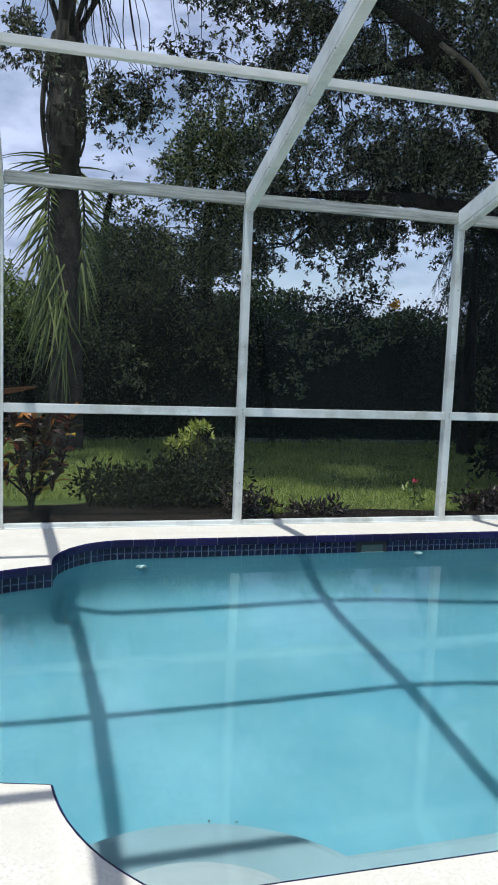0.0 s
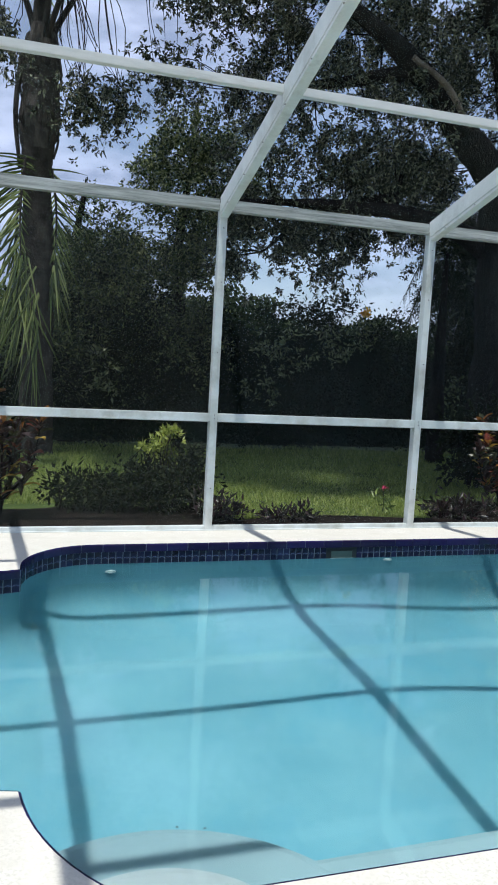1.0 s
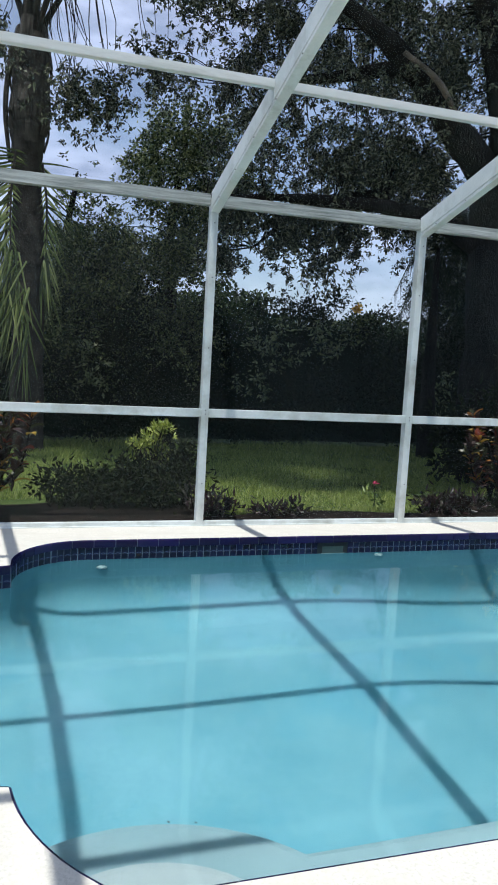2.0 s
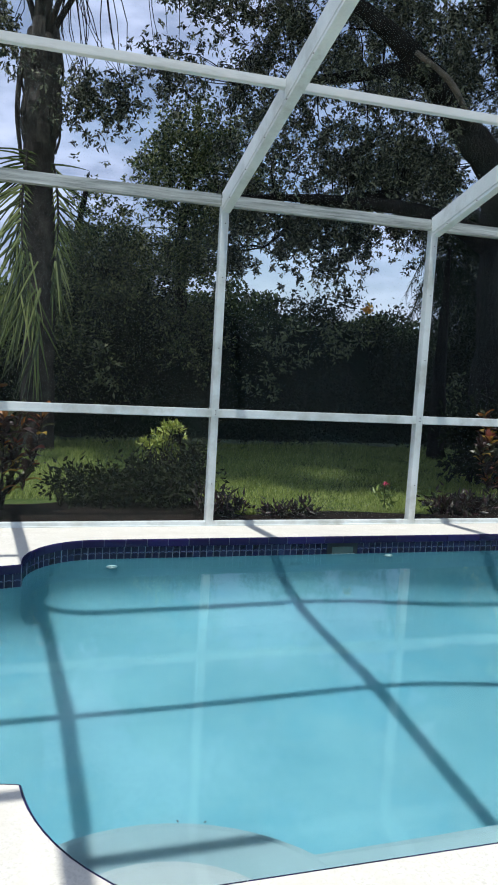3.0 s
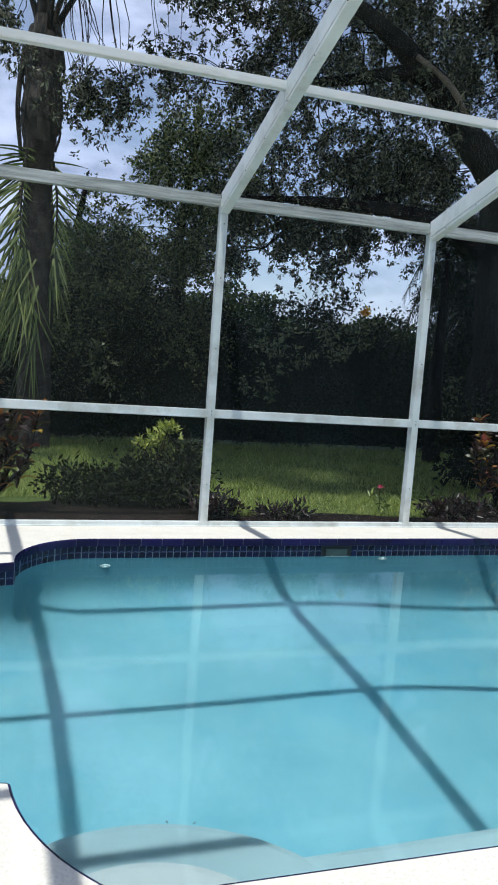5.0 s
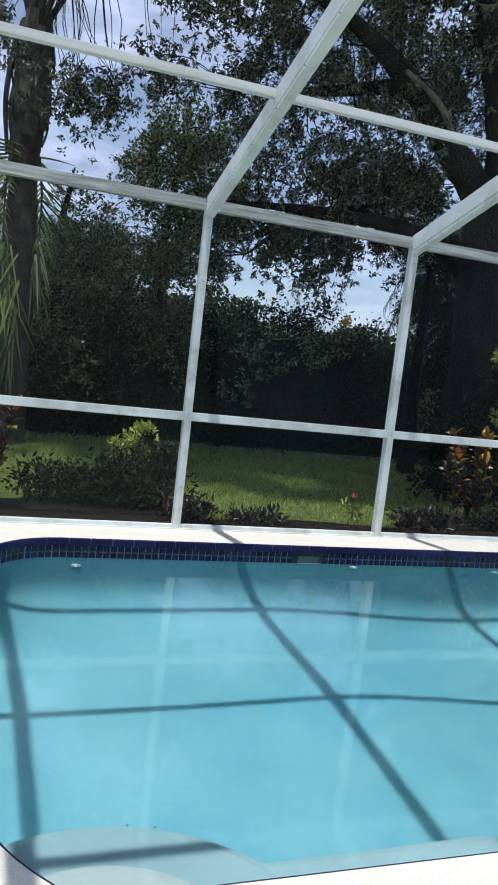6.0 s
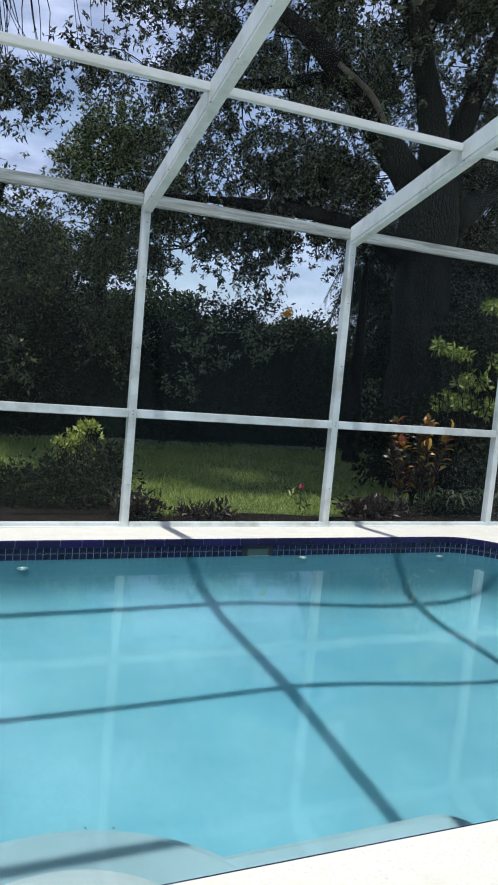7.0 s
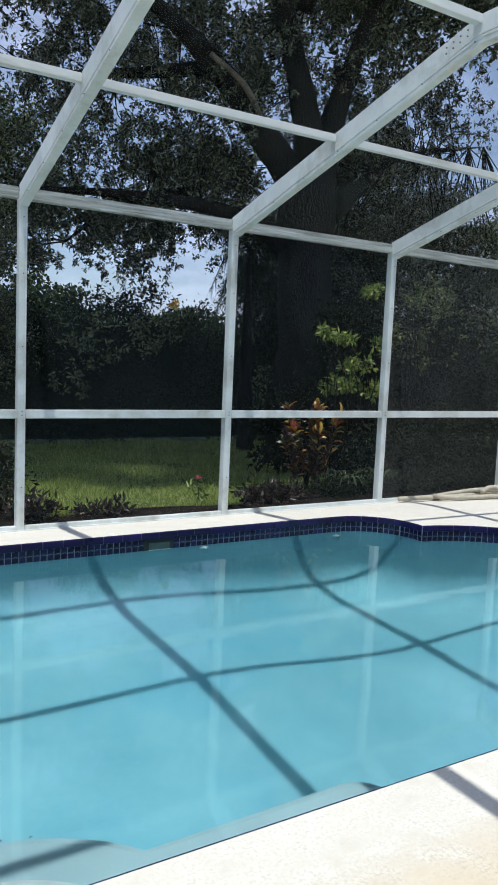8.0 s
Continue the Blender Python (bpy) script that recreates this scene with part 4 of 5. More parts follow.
def hedge():
    h = thing("hedge", "tall dark green hedge along the back of the lawn", "hedge", (4.5, 12.0, -0.06))
    o = np.array(h.location)
    n = 110000
    x = RNG.uniform(-4.5, 14.0, n)
    topz = 2.05 + 0.22 * np.sin(x * 1.7) + 0.16 * np.sin(x * 4.3 + 1) + 0.1 * np.sin(x * 9.1)
    z = RNG.uniform(0.0, 1.0, n) ** 0.8 * topz
    face = 11.35 + 0.22 * np.sin(x * 2.3 + 2) + 0.15 * np.sin(x * 5.7 + z * 2.1) + 0.25 * (z / topz) ** 3
    y = face + np.abs(RNG.normal(size=n)) * 0.3
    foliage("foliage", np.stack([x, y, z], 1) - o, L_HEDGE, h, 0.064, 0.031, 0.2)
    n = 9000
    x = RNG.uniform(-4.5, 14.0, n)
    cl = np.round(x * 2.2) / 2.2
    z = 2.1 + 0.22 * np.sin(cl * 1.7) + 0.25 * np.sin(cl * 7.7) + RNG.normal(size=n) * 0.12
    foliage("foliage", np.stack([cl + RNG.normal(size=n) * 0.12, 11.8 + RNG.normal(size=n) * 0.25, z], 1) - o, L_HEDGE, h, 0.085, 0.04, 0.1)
    # scattered sprigs that stand out of the face, glints put into their pale colour
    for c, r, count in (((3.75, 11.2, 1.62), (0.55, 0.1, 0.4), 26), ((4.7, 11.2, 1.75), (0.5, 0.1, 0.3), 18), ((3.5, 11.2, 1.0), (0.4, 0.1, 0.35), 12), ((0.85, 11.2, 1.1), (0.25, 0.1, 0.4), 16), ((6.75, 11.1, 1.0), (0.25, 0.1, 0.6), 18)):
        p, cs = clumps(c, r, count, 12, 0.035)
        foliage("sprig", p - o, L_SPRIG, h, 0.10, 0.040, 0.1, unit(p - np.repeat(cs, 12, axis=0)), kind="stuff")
    bm = bmesh.new()
    for k in range(40):
        x = -4.3 + k * 0.46 + RNG.uniform(-0.1, 0.1)
        tube(bm, smooth_path([(x, 11.9, 0), (x + RNG.normal() * 0.1, 11.95, 0.9), (x + RNG.normal() * 0.2, 11.9, 1.8)], 3), np.linspace(0.03, 0.01, 7), 5)
    for v in bm.verts:
        v.co -= Vector(o)
    tagged(part("stem", bm, M_BARK, h), kind="stuff")
    # dark sheet added inside in place of dense growth; it keeps the hedge opaque
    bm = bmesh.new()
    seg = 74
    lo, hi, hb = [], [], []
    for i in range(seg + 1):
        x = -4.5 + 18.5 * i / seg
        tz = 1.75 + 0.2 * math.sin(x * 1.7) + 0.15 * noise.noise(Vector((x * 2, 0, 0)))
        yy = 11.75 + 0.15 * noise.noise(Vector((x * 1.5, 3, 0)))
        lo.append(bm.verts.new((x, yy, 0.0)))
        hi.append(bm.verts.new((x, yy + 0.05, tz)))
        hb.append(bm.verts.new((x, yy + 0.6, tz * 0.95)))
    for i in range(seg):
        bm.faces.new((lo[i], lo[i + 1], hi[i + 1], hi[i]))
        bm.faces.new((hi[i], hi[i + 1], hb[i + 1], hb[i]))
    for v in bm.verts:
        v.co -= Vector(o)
    part("inner_sheet", bm, L_HEDGE, h)


hedge()


def far_woods():
    n = 110000
    x = RNG.uniform(-50, 110, n)
    cl = np.round(x / 1.6) * 1.6
    top = 5.2 + 1.0 * np.sin(cl * 0.13) + 0.9 * np.sin(cl * 0.41 + 1) + 0.7 * np.sin(cl * 1.7)
    z = RNG.uniform(0, 1, n) ** 0.6 * top
    pos = np.stack([cl + RNG.normal(size=n) * 0.9, 62 + RNG.normal(size=n) * 1.5, z], 1)
    me = leaf_mesh("far_woods", pos, 0.42, 0.32, 0.1)
    me.materials.append(L_FAR)
    tagged(new("far_woods", me), "distant dark treeline beyond the garden", "trees", kind="stuff")


far_woods()


def frond(bm_r, bm_l, root, tip, sag, length, pairs=46, width=0.018, twist=0.0, fall=0.42, spread=1.0, thick=0.014):
    """A feather leaf: a curved rib and two rows of hanging leaflets."""
    root, tip = Vector(root), Vector(tip)
    mid = (root + tip) / 2 + Vector((0, 0, sag))
    path = smooth_path([root, mid, tip], 10)
    tube(bm_r, path, np.linspace(thick, 0.003, len(path)), 5)
    for k in range(pairs):
        u = 0.12 + 0.88 * k / pairs
        f = u * (len(path) - 1)
        i = min(int(f), len(path) - 2)
        p = Vector(path[i]).lerp(Vector(path[i + 1]), f - i)
        t = (Vector(path[i + 1]) - Vector(path[i])).normalized()
        side = t.cross(Vector((0.2, 0.4, 0.9))).normalized()
        side = Matrix.Rotation(twist, 3, t) @ side
        ln = length * (0.55 + 0.45 * math.sin(math.pi * min(1, u * 0.9 + 0.1))) * RNG.uniform(0.6, 1.2)
        for s in (-1, 1):
            d = (side * s * spread * RNG.uniform(0.6, 1.0) + t * RNG.uniform(0.5, 0.9) + Vector(RNG.normal(size=3)) * (0.15 if thick > 0.01 else 0.24)).normalized()
            w = t * width * 0.5
            last = None
            q = p.copy()
            for j in range(4):
                ww = w * (1 - j / 3.2)
                cur = (bm_l.verts.new(q - ww), bm_l.verts.new(q + ww))
                if last:
                    bm_l.faces.new((last[0], last[1], cur[1], cur[0]))
                last = cur
                d = (d + Vector((0, 0, -fall))).normalized()
                q = q + d * (ln / 3)


def leaflet(bm, p, d, ln, width, fall):
    """One narrow folded leaflet that bends down along its length."""
    q, last = Vector(p), None
    d = Vector(d).normalized()
    side = d.cross(Vector((0.1, 0.95, 0.3))).normalized()
    for j in range(5):
        w = side * (width * 0.5 * (1.0 - (j / 4) ** 2 * 0.92))
        cur = (bm.verts.new(q - w), bm.verts.new(q + Vector((0, -width * 0.18, width * 0.1))), bm.verts.new(q + w))
        if last:
            bm.faces.new((last[0], last[1], cur[1], cur[0]))
            bm.faces.new((last[1], last[2], cur[2], cur[1]))
        last = cur
        d = (d + Vector((0, 0, -fall))).normalized()
        q = q + d * (ln / 4)


def palm():
    tree = thing("queen_palm", "tall palm with rough grey trunk and hanging green fronds", "palm", (-0.09, 10.5, -0.06))
    # ringed trunk that widens to the foot, then the narrow shaft under the crown
    bm = bmesh.new()
    path, radii = [], []
    for k in range(0, 118):
        z = k * 0.045
        r = 0.205 + 0.07 * math.exp(-z * 1.6) + 0.008 * ((k % 4) == 0) + 0.014 * math.sin(z * 3.1) * (z > 2.5)
        path.append((-0.04 + 0.03 * math.sin(z * 1.1), 0.02 * math.sin(z * 0.8), z))
        radii.append(r)
    tube(bm, path, radii, 18, 0.14)
    part("trunk", bm, M_PALMBARK, tree, smooth=True)
    part("crown_shaft", limb([(-0.05, 0, 5.1, 0.17), (-0.06, 0, 5.45, 0.125), (-0.07, 0, 5.85, 0.10), (-0.05, 0, 6.5, 0.09), (-0.04, 0, 7.1, 0.05)], 12, 0.15), M_PALMBARK, tree, smooth=True)
    # old leaf bases that clasp the upper trunk
    for k in range(30):
        a = k * 2.4
        z = 4.02 + 0.036 * k
        c, s = math.cos(a), math.sin(a)
        flare = 0.245 + 0.02 * math.sin(k * 1.9)
        pts = [(-0.05 + c * r, s * r, zz) for r, zz in ((0.19, z), (flare, z + 0.22), (flare - 0.035, z + 0.5), (flare - 0.06, z + 0.62))]
        bm = sweep(bmesh.new(), smooth_path(pts, 3), [(-0.085, -0.012), (0.085, -0.012), (0.05, 0.018), (-0.05, 0.018)])
        part("leaf_base", bm, M_SHEATH, tree, "weathered brown leaf base, highlights in its colour")
    for dx, dy in ((-0.34, 0.05), (0.30, 0.08), (0.12, -0.3), (-0.1, -0.2), (0.5, 0.2)):
        part("leaf_stalk", limb([(-0.05 + dx * 0.15, dy * 0.15, 5.35, 0.05), (-0.05 + dx * 0.4, dy * 0.4, 5.75, 0.042), (-0.05 + dx * 1.3, dy * 1.3, 6.6, 0.03)], 8, 0.1), M_PALMBARK, tree, smooth=True)
    rib, leaves = bmesh.new(), bmesh.new()
    for k in range(9):
        a = k * 2 * math.pi / 9 + 0.15
        frond(rib, leaves, (0.08 * math.cos(a), 0.08 * math.sin(a), 7.0), (3.0 * math.cos(a), 3.0 * math.sin(a), 6.95 + 0.7 * math.sin(k * 2.1)), 1.1, 0.95, 62, 0.03)
    tagged(part("rib", rib, L_PALM, tree), kind="stuff")
    part("crown", leaves, L_PALM, tree)
    # old fronds hanging down the front and the sides of the trunk: rib, reach to either side, share of upright leaflets
    hung = (
        ([(-0.22, -0.20, 3.95), (-0.27, -0.26, 3.3), (-0.25, -0.30, 2.5), (-0.20, -0.32, 1.75)], 0.88, 0.20, 0.0),
        ([(-0.24, -0.05, 3.90), (-0.30, -0.12, 3.35), (-0.32, -0.18, 2.7), (-0.28, -0.22, 2.1)], 0.92, 0.16, 10.0),
        ([(0.12, -0.10, 3.85), (0.19, -0.14, 3.3), (0.18, -0.16, 2.7), (0.14, -0.18, 2.2)], 0.16, 0.72, 8.0),
    )
    for ribs, left, right, start in hung:
        r2, l2 = bmesh.new(), bmesh.new()
        line = smooth_path(ribs, 10)
        tube(r2, line, np.linspace(0.02, 0.005, len(line)), 5)
        for k in range(40):
            u = (k + 0.5) / 40
            p = Vector(line[int(u * (len(line) - 1))])
            for sgn, reach in ((-1, left), (1, right)):
                a = radians(start + 78 * u ** 0.75 + RNG.normal() * 12)
                d = Vector((sgn * math.cos(a), -0.35 * RNG.uniform(0, 1), -math.sin(a)))
                leaflet(l2, p, d, reach * RNG.uniform(0.7, 1.1) * (0.8 + 0.35 * u), 0.026, 0.06 + 0.12 * RNG.uniform())
        f = part("frond", l2, L_PALM, tree, "stiff green palm frond hanging down")
        part("rib", r2, M_PALMBARK, f)
    # the long limp tips that reach lowest
    for x0, z0, count in ((-0.22, 2.35, 30), (-0.05, 1.85, 20)):
        bm = bmesh.new()
        for k in range(count):
            leaflet(bm, (x0 + RNG.normal() * 0.05, -0.34 + RNG.normal() * 0.04, z0 + RNG.uniform(-0.35, 0.35)), (RNG.normal() * 0.28 - 0.12, -0.1, -1.0), RNG.uniform(0.7, 1.15), 0.024, 0.05)
        part("frond", bm, L_PALM, tree, "long limp palm frond tips")
    part("leaf_stalk", limb([(-0.30, -0.10, 5.25, 0.03), (-0.36, -0.12, 4.5, 0.036), (-0.29, -0.16, 3.8, 0.024)], 6, 0.1, 4), M_PALMBARK, tree, smooth=True)


palm()


def shrub(name, label, base, regions, leaf, size, droop=0.0, stem_count=7):
    s = thing(name, label, "shrub", base)
    o = np.array(base)
    for c, r, count, per, spread in regions:
        p, cs = clumps(c, r, count, per, spread)
        out = unit(p - np.repeat(cs, per, axis=0)) * 0.8
        foliage("foliage", p - o, leaf, s, size[0], size[1], droop, out)
        feet = [(q[0] * 0.8 + c[0] * 0.2 - o[0], q[1] * 0.8 + c[1] * 0.2 - o[1], 0.0) for q in cs[::max(1, count // 8)]]
        twigs([np.array(q) - o for q in cs[::max(1, count // (stem_count * 3))]], feet, s, M_BARK, "twig", 0.010)
    return s


shrub("lime_shrub", "lime-green leafy shrub catching the sun", (0.86, 6.85, -0.05), [((0.98, 6.75, 0.52), (0.25, 0.15, 0.14), 34, 11, 0.014), ((1.05, 6.75, 0.68), (0.12, 0.1, 0.06), 12, 10, 0.014), ((0.98, 6.75, 0.42), (0.26, 0.12, 0.10), 10, 9, 0.014)], L_YELLOW, (0.060, 0.023), -0.3)
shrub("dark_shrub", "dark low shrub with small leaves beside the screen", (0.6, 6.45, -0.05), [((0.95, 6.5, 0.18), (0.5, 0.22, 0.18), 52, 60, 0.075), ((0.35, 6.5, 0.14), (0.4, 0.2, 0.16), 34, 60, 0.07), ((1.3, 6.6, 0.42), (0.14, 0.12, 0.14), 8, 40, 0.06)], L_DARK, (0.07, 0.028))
shrub("bright_shrub", "small green shrub with light tips in the bed", (0.25, 6.7, -0.05), [((0.50, 6.65, 0.30), (0.14, 0.10, 0.06), 13, 10, 0.014)], L_BRIGHT, (0.05, 0.02), -0.3)
shrub("maroon_plant", "low dark maroon-leaved plant at the screen", (1.45, 6.1, -0.05), [((1.4, 6.1, 0.05), (0.25, 0.12, 0.09), 14, 26, 0.05)], L_RED, (0.09, 0.03), -0.5)
shrub("maroon_plant", "low dark maroon-leaved plant at the screen", (2.05, 6.05, -0.05), [((2.05, 6.05, -0.01), (0.32, 0.1, 0.04), 16, 22, 0.04)], L_RED, (0.09, 0.03), -0.5)
shrub("maroon_plant", "low dark maroon-leaved plant beside the post", (3.85, 6.1, -0.05), [((3.85, 6.1, 0.03), (0.35, 0.12, 0.07), 22, 26, 0.045)], L_RED, (0.09, 0.03), -0.5)
shrub("green_shrub", "tall green shrub with glossy leaf whorls, patchy sun in their colour", (5.55, 7.05, -0.05), [((5.30, 6.95, 1.74), (0.32, 0.10, 0.05), 20, 12, 0.014), ((5.10, 6.95, 1.82), (0.10, 0.08, 0.06), 6, 12, 0.014), ((5.62, 6.95, 1.42), (0.30, 0.12, 0.10), 24, 12, 0.014), ((5.35, 6.95, 1.16), (0.26, 0.12, 0.12), 24, 12, 0.014), ((5.80, 6.95, 1.14), (0.25, 0.12, 0.16), 22, 12, 0.014), ((6.02, 6.95, 1.66), (0.14, 0.1, 0.12), 12, 12, 0.014), ((5.85, 7.0, 2.34), (0.16, 0.1, 0.08), 13, 12, 0.014)], L_SUNNY, (0.085, 0.030), -0.1, 3)
shrub("green_shrub", "tall green shrub, shade and a few sunlit tips in its colour", (6.9, 7.05, -0.05), [((6.55, 7.0, 2.26), (0.25, 0.12, 0.08), 14, 12, 0.014), ((7.0, 7.1, 2.3), (0.5, 0.2, 0.35), 40, 12, 0.016), ((6.6, 7.1, 1.8), (0.4, 0.15, 0.3), 30, 12, 0.016), ((7.2, 7.1, 1.6), (0.5, 0.15, 0.5), 22, 12, 0.016)], L_TREE, (0.085, 0.030), -0.1, 3)
shrub("green_shrub", "tall fresh green shrub beside the palm", (-0.95, 11.3, -0.05), [((-1.0, 11.3, 1.75), (0.6, 0.35, 0.85), 46, 70, 0.10)], L_BRIGHT, (0.075, 0.032), 0.1)
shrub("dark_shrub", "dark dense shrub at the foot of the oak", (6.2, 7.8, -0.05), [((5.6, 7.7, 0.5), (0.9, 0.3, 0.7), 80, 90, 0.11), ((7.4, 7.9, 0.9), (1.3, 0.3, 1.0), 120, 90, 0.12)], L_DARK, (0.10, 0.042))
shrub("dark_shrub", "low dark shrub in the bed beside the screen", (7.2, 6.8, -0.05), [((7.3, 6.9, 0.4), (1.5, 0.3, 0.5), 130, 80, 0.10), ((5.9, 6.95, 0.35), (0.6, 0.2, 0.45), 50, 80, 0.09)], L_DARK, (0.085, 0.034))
# made-up low plants that darken the mulch beside the sill
shrub("groundcover", "dark low groundcover added to darken the mulch bed", (6.9, 6.15, -0.05), [((6.9, 6.15, 0.05), (1.7, 0.22, 0.10), 150, 40, 0.06), ((5.0, 6.2, 0.04), (0.6, 0.15, 0.08), 40, 40, 0.05)], L_DARK, (0.075, 0.026), -0.4)
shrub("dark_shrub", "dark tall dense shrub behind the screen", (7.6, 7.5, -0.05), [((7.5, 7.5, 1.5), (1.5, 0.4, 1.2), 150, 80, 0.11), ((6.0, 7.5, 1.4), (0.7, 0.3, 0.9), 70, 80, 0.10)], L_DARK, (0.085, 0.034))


def croton(label, base, count, height, spread, leaf_size=1.0, crown=(0.26, 0.24, 0.16, 0.16, 0.18)):
    """A shrub of large mottled leaves in whorls on a few stems."""
    s = thing("croton", label, "shrub", base)
    tops = []
    for k in range(7):
        a = k * 2.4
        r = spread * math.sqrt((k + 0.5) / 7)
        top = (r * math.cos(a), r * math.sin(a) * 0.7, height * RNG.uniform(0.62, 0.95))
        tops.append(top)
        part("stem", limb([(0.010 * math.cos(a), 0.010 * math.sin(a), 0, 0.014), (0.03 * math.cos(a), 0.02 * math.sin(a), height * 0.16, 0.012), (top[0] * 0.75, top[1] * 0.75, top[2] * 0.5, 0.008), (*top, 0.005)], 6, 0.2, 3), M_BARK, s)
    shapes = []
    for m in L_CROTON:
        bm = bmesh.new()
        rows2 = []
        for j in range(6):
            u = j / 5
            w = 0.026 * math.sin(math.pi * (0.08 + 0.88 * u)) ** 0.8
            y, z = 0.118 * u, 0.032 * math.sin(u * 2.2)
            rows2.append((bm.verts.new((-w, y, z + 0.010)), bm.verts.new((0, y, z)), bm.verts.new((w, y, z + 0.010))))
        for r0, r1 in zip(rows2, rows2[1:]):
            bm.faces.new((r0[0], r0[1], r1[1], r1[0]))
            bm.faces.new((r0[1], r0[2], r1[2], r1[1]))
        me = bpy.data.meshes.new("leaf")
        bm.to_mesh(me)
        bm.free()
        me.materials.append(m)
        shapes.append(me)
    for k in range(count):
        top = tops[k % len(tops)]
        f = RNG.uniform(0, 1) ** 0.8
        z = top[2] * (1.0 - 0.82 * (1 - f)) + RNG.uniform(0, 0.03)
        x, y = top[0] * (0.5 + 0.5 * f), top[1] * (0.5 + 0.5 * f)
        high = z / height
        kind = RNG.choice(5, p=crown) if high > 0.62 else RNG.choice(5, p=(0.08, 0.04, 0.5, 0.32, 0.06))
        ob = new("leaf", shapes[kind])
        ob.parent = s
        ob.matrix_basis = pose(x, y, z, RNG.uniform(-10, 70), RNG.uniform(-25, 25), RNG.uniform(0, 360)) @ Matrix.Scale(leaf_size * RNG.uniform(0.65, 1.15), 4)
    return s


croton("croton shrub with bronze and orange leaves on bare stems", (-0.46, 6.3, -0.04), 330, 0.92, 0.44, 1.2, (0.10, 0.04, 0.48, 0.34, 0.04))
croton("croton shrub with orange, gold and maroon leaves", (4.70, 6.6, -0.04), 520, 1.0, 0.42, 1.1, (0.16, 0.26, 0.28, 0.18, 0.12))


def flower_plant():
    s = thing("flower_plant", "small plant with a pink flower in the grass", "flower", (3.16, 6.32, -0.05))
    part("stem", limb([(0, 0, 0, 0.006), (0.01, 0, 0.12, 0.005), (-0.01, 0, 0.25, 0.004)], 5, 0.0, 3), L_FERN, s)
    p, c = clumps((0, 0, 0.14), (0.09, 0.06, 0.08), 6, 8, 0.02)
    foliage("foliage", p, L_BRIGHT, s, 0.09, 0.022, -0.2)
    p, c = clumps((-0.01, 0, 0.27), (0.02, 0.02, 0.01), 3, 8, 0.008)
    foliage("blossom", p, L_FLOWER, s, 0.028, 0.017, -0.3, label="pink blossom")


flower_plant()


def fern(base, n=40):
    s = thing("fern", "dark arching fern clump in the mulch", "fern", base)
    bm = bmesh.new()
    for k in range(n):
        a = RNG.uniform(0, 2 * math.pi)
        ln = RNG.uniform(0.25, 0.45)
        last = None
        for j in range(6):
            u = j / 5
            r, z = ln * u, 0.30 * u * (1.25 - u) * RNG.uniform(0.95, 1.05) * 2.0
            w = 0.012 * (1 - u * 0.8)
            c, q = math.cos(a), math.sin(a)
            cur = (bm.verts.new((r * c - q * w, r * q + c * w, z)), bm.verts.new((r * c + q * w, r * q - c * w, z)))
            if last:
                bm.faces.new((last[0], last[1], cur[1], cur[0]))
            last = cur
    part("fronds", bm, L_FERN, s)


fern((5.05, 6.3, -0.04))
fern((5.6, 6.35, -0.04))


def orange_bloom():
    s = thing("flowering_vine", "branch tip with bright orange blossoms above the hedge", "plant", (5.99, 11.45, 1.56))
    part("stem", limb([(-0.1, 0, 0, 0.02), (-0.05, 0, 0.4, 0.014), (-0.2, 0, 0.85, 0.006)], 6, 0.1, 3), M_BARK, s)
    p, c = clumps((-0.75, 0, 0.75), (0.05, 0.05, 0.03), 5, 10, 0.03)
    foliage("blossom", p + np.array([0.0, 0, 0]), L_ORANGE, s, 0.07, 0.05, -0.2, label="bright orange blossoms")
    p, c = clumps((-0.6, 0.25, 0.45), (0.3, 0.15, 0.3), 14, 40, 0.08)
    foliage("foliage", p, L_TREE, s, 0.08, 0.035, 0.0)


orange_bloom()

def fan_palm():
    """A smaller palm behind the oak's edge, its leaf tips hanging into the gap."""
    tree = thing("garden_palm", "dark shaded palm with spiky drooping leaves behind the oak", "palm", (6.0, 10.2, -0.06))
    part("trunk", limb([(0, 0, -0.02, 0.14), (-0.03, 0, 1.5, 0.10), (-0.05, 0, 3.3, 0.03)], 12, 0.2), M_BARK, tree, smooth=True)
    for k, (dx, dz) in enumerate(((-0.95, 3.25), (-0.85, 2.5), (-0.75, 1.95), (-0.4, 1.7), (0.5, 2.0), (0.9, 2.9), (-0.6, 3.8), (0.5, 3.8), (-0.3, 2.2), (-0.1, 1.8), (0.25, 1.9), (-0.55, 1.75), (0.1, 3.9))):
        r2, l2 = bmesh.new(), bmesh.new()
        frond(r2, l2, (-0.05, 0, 3.2), (dx, -0.25 + 0.06 * k, dz), 0.35, 0.42, 50, 0.02, 0.0, 0.55)
        f = part("frond", l2, L_HEDGE, tree)
        part("rib", r2, L_HEDGE, f)


fan_palm()


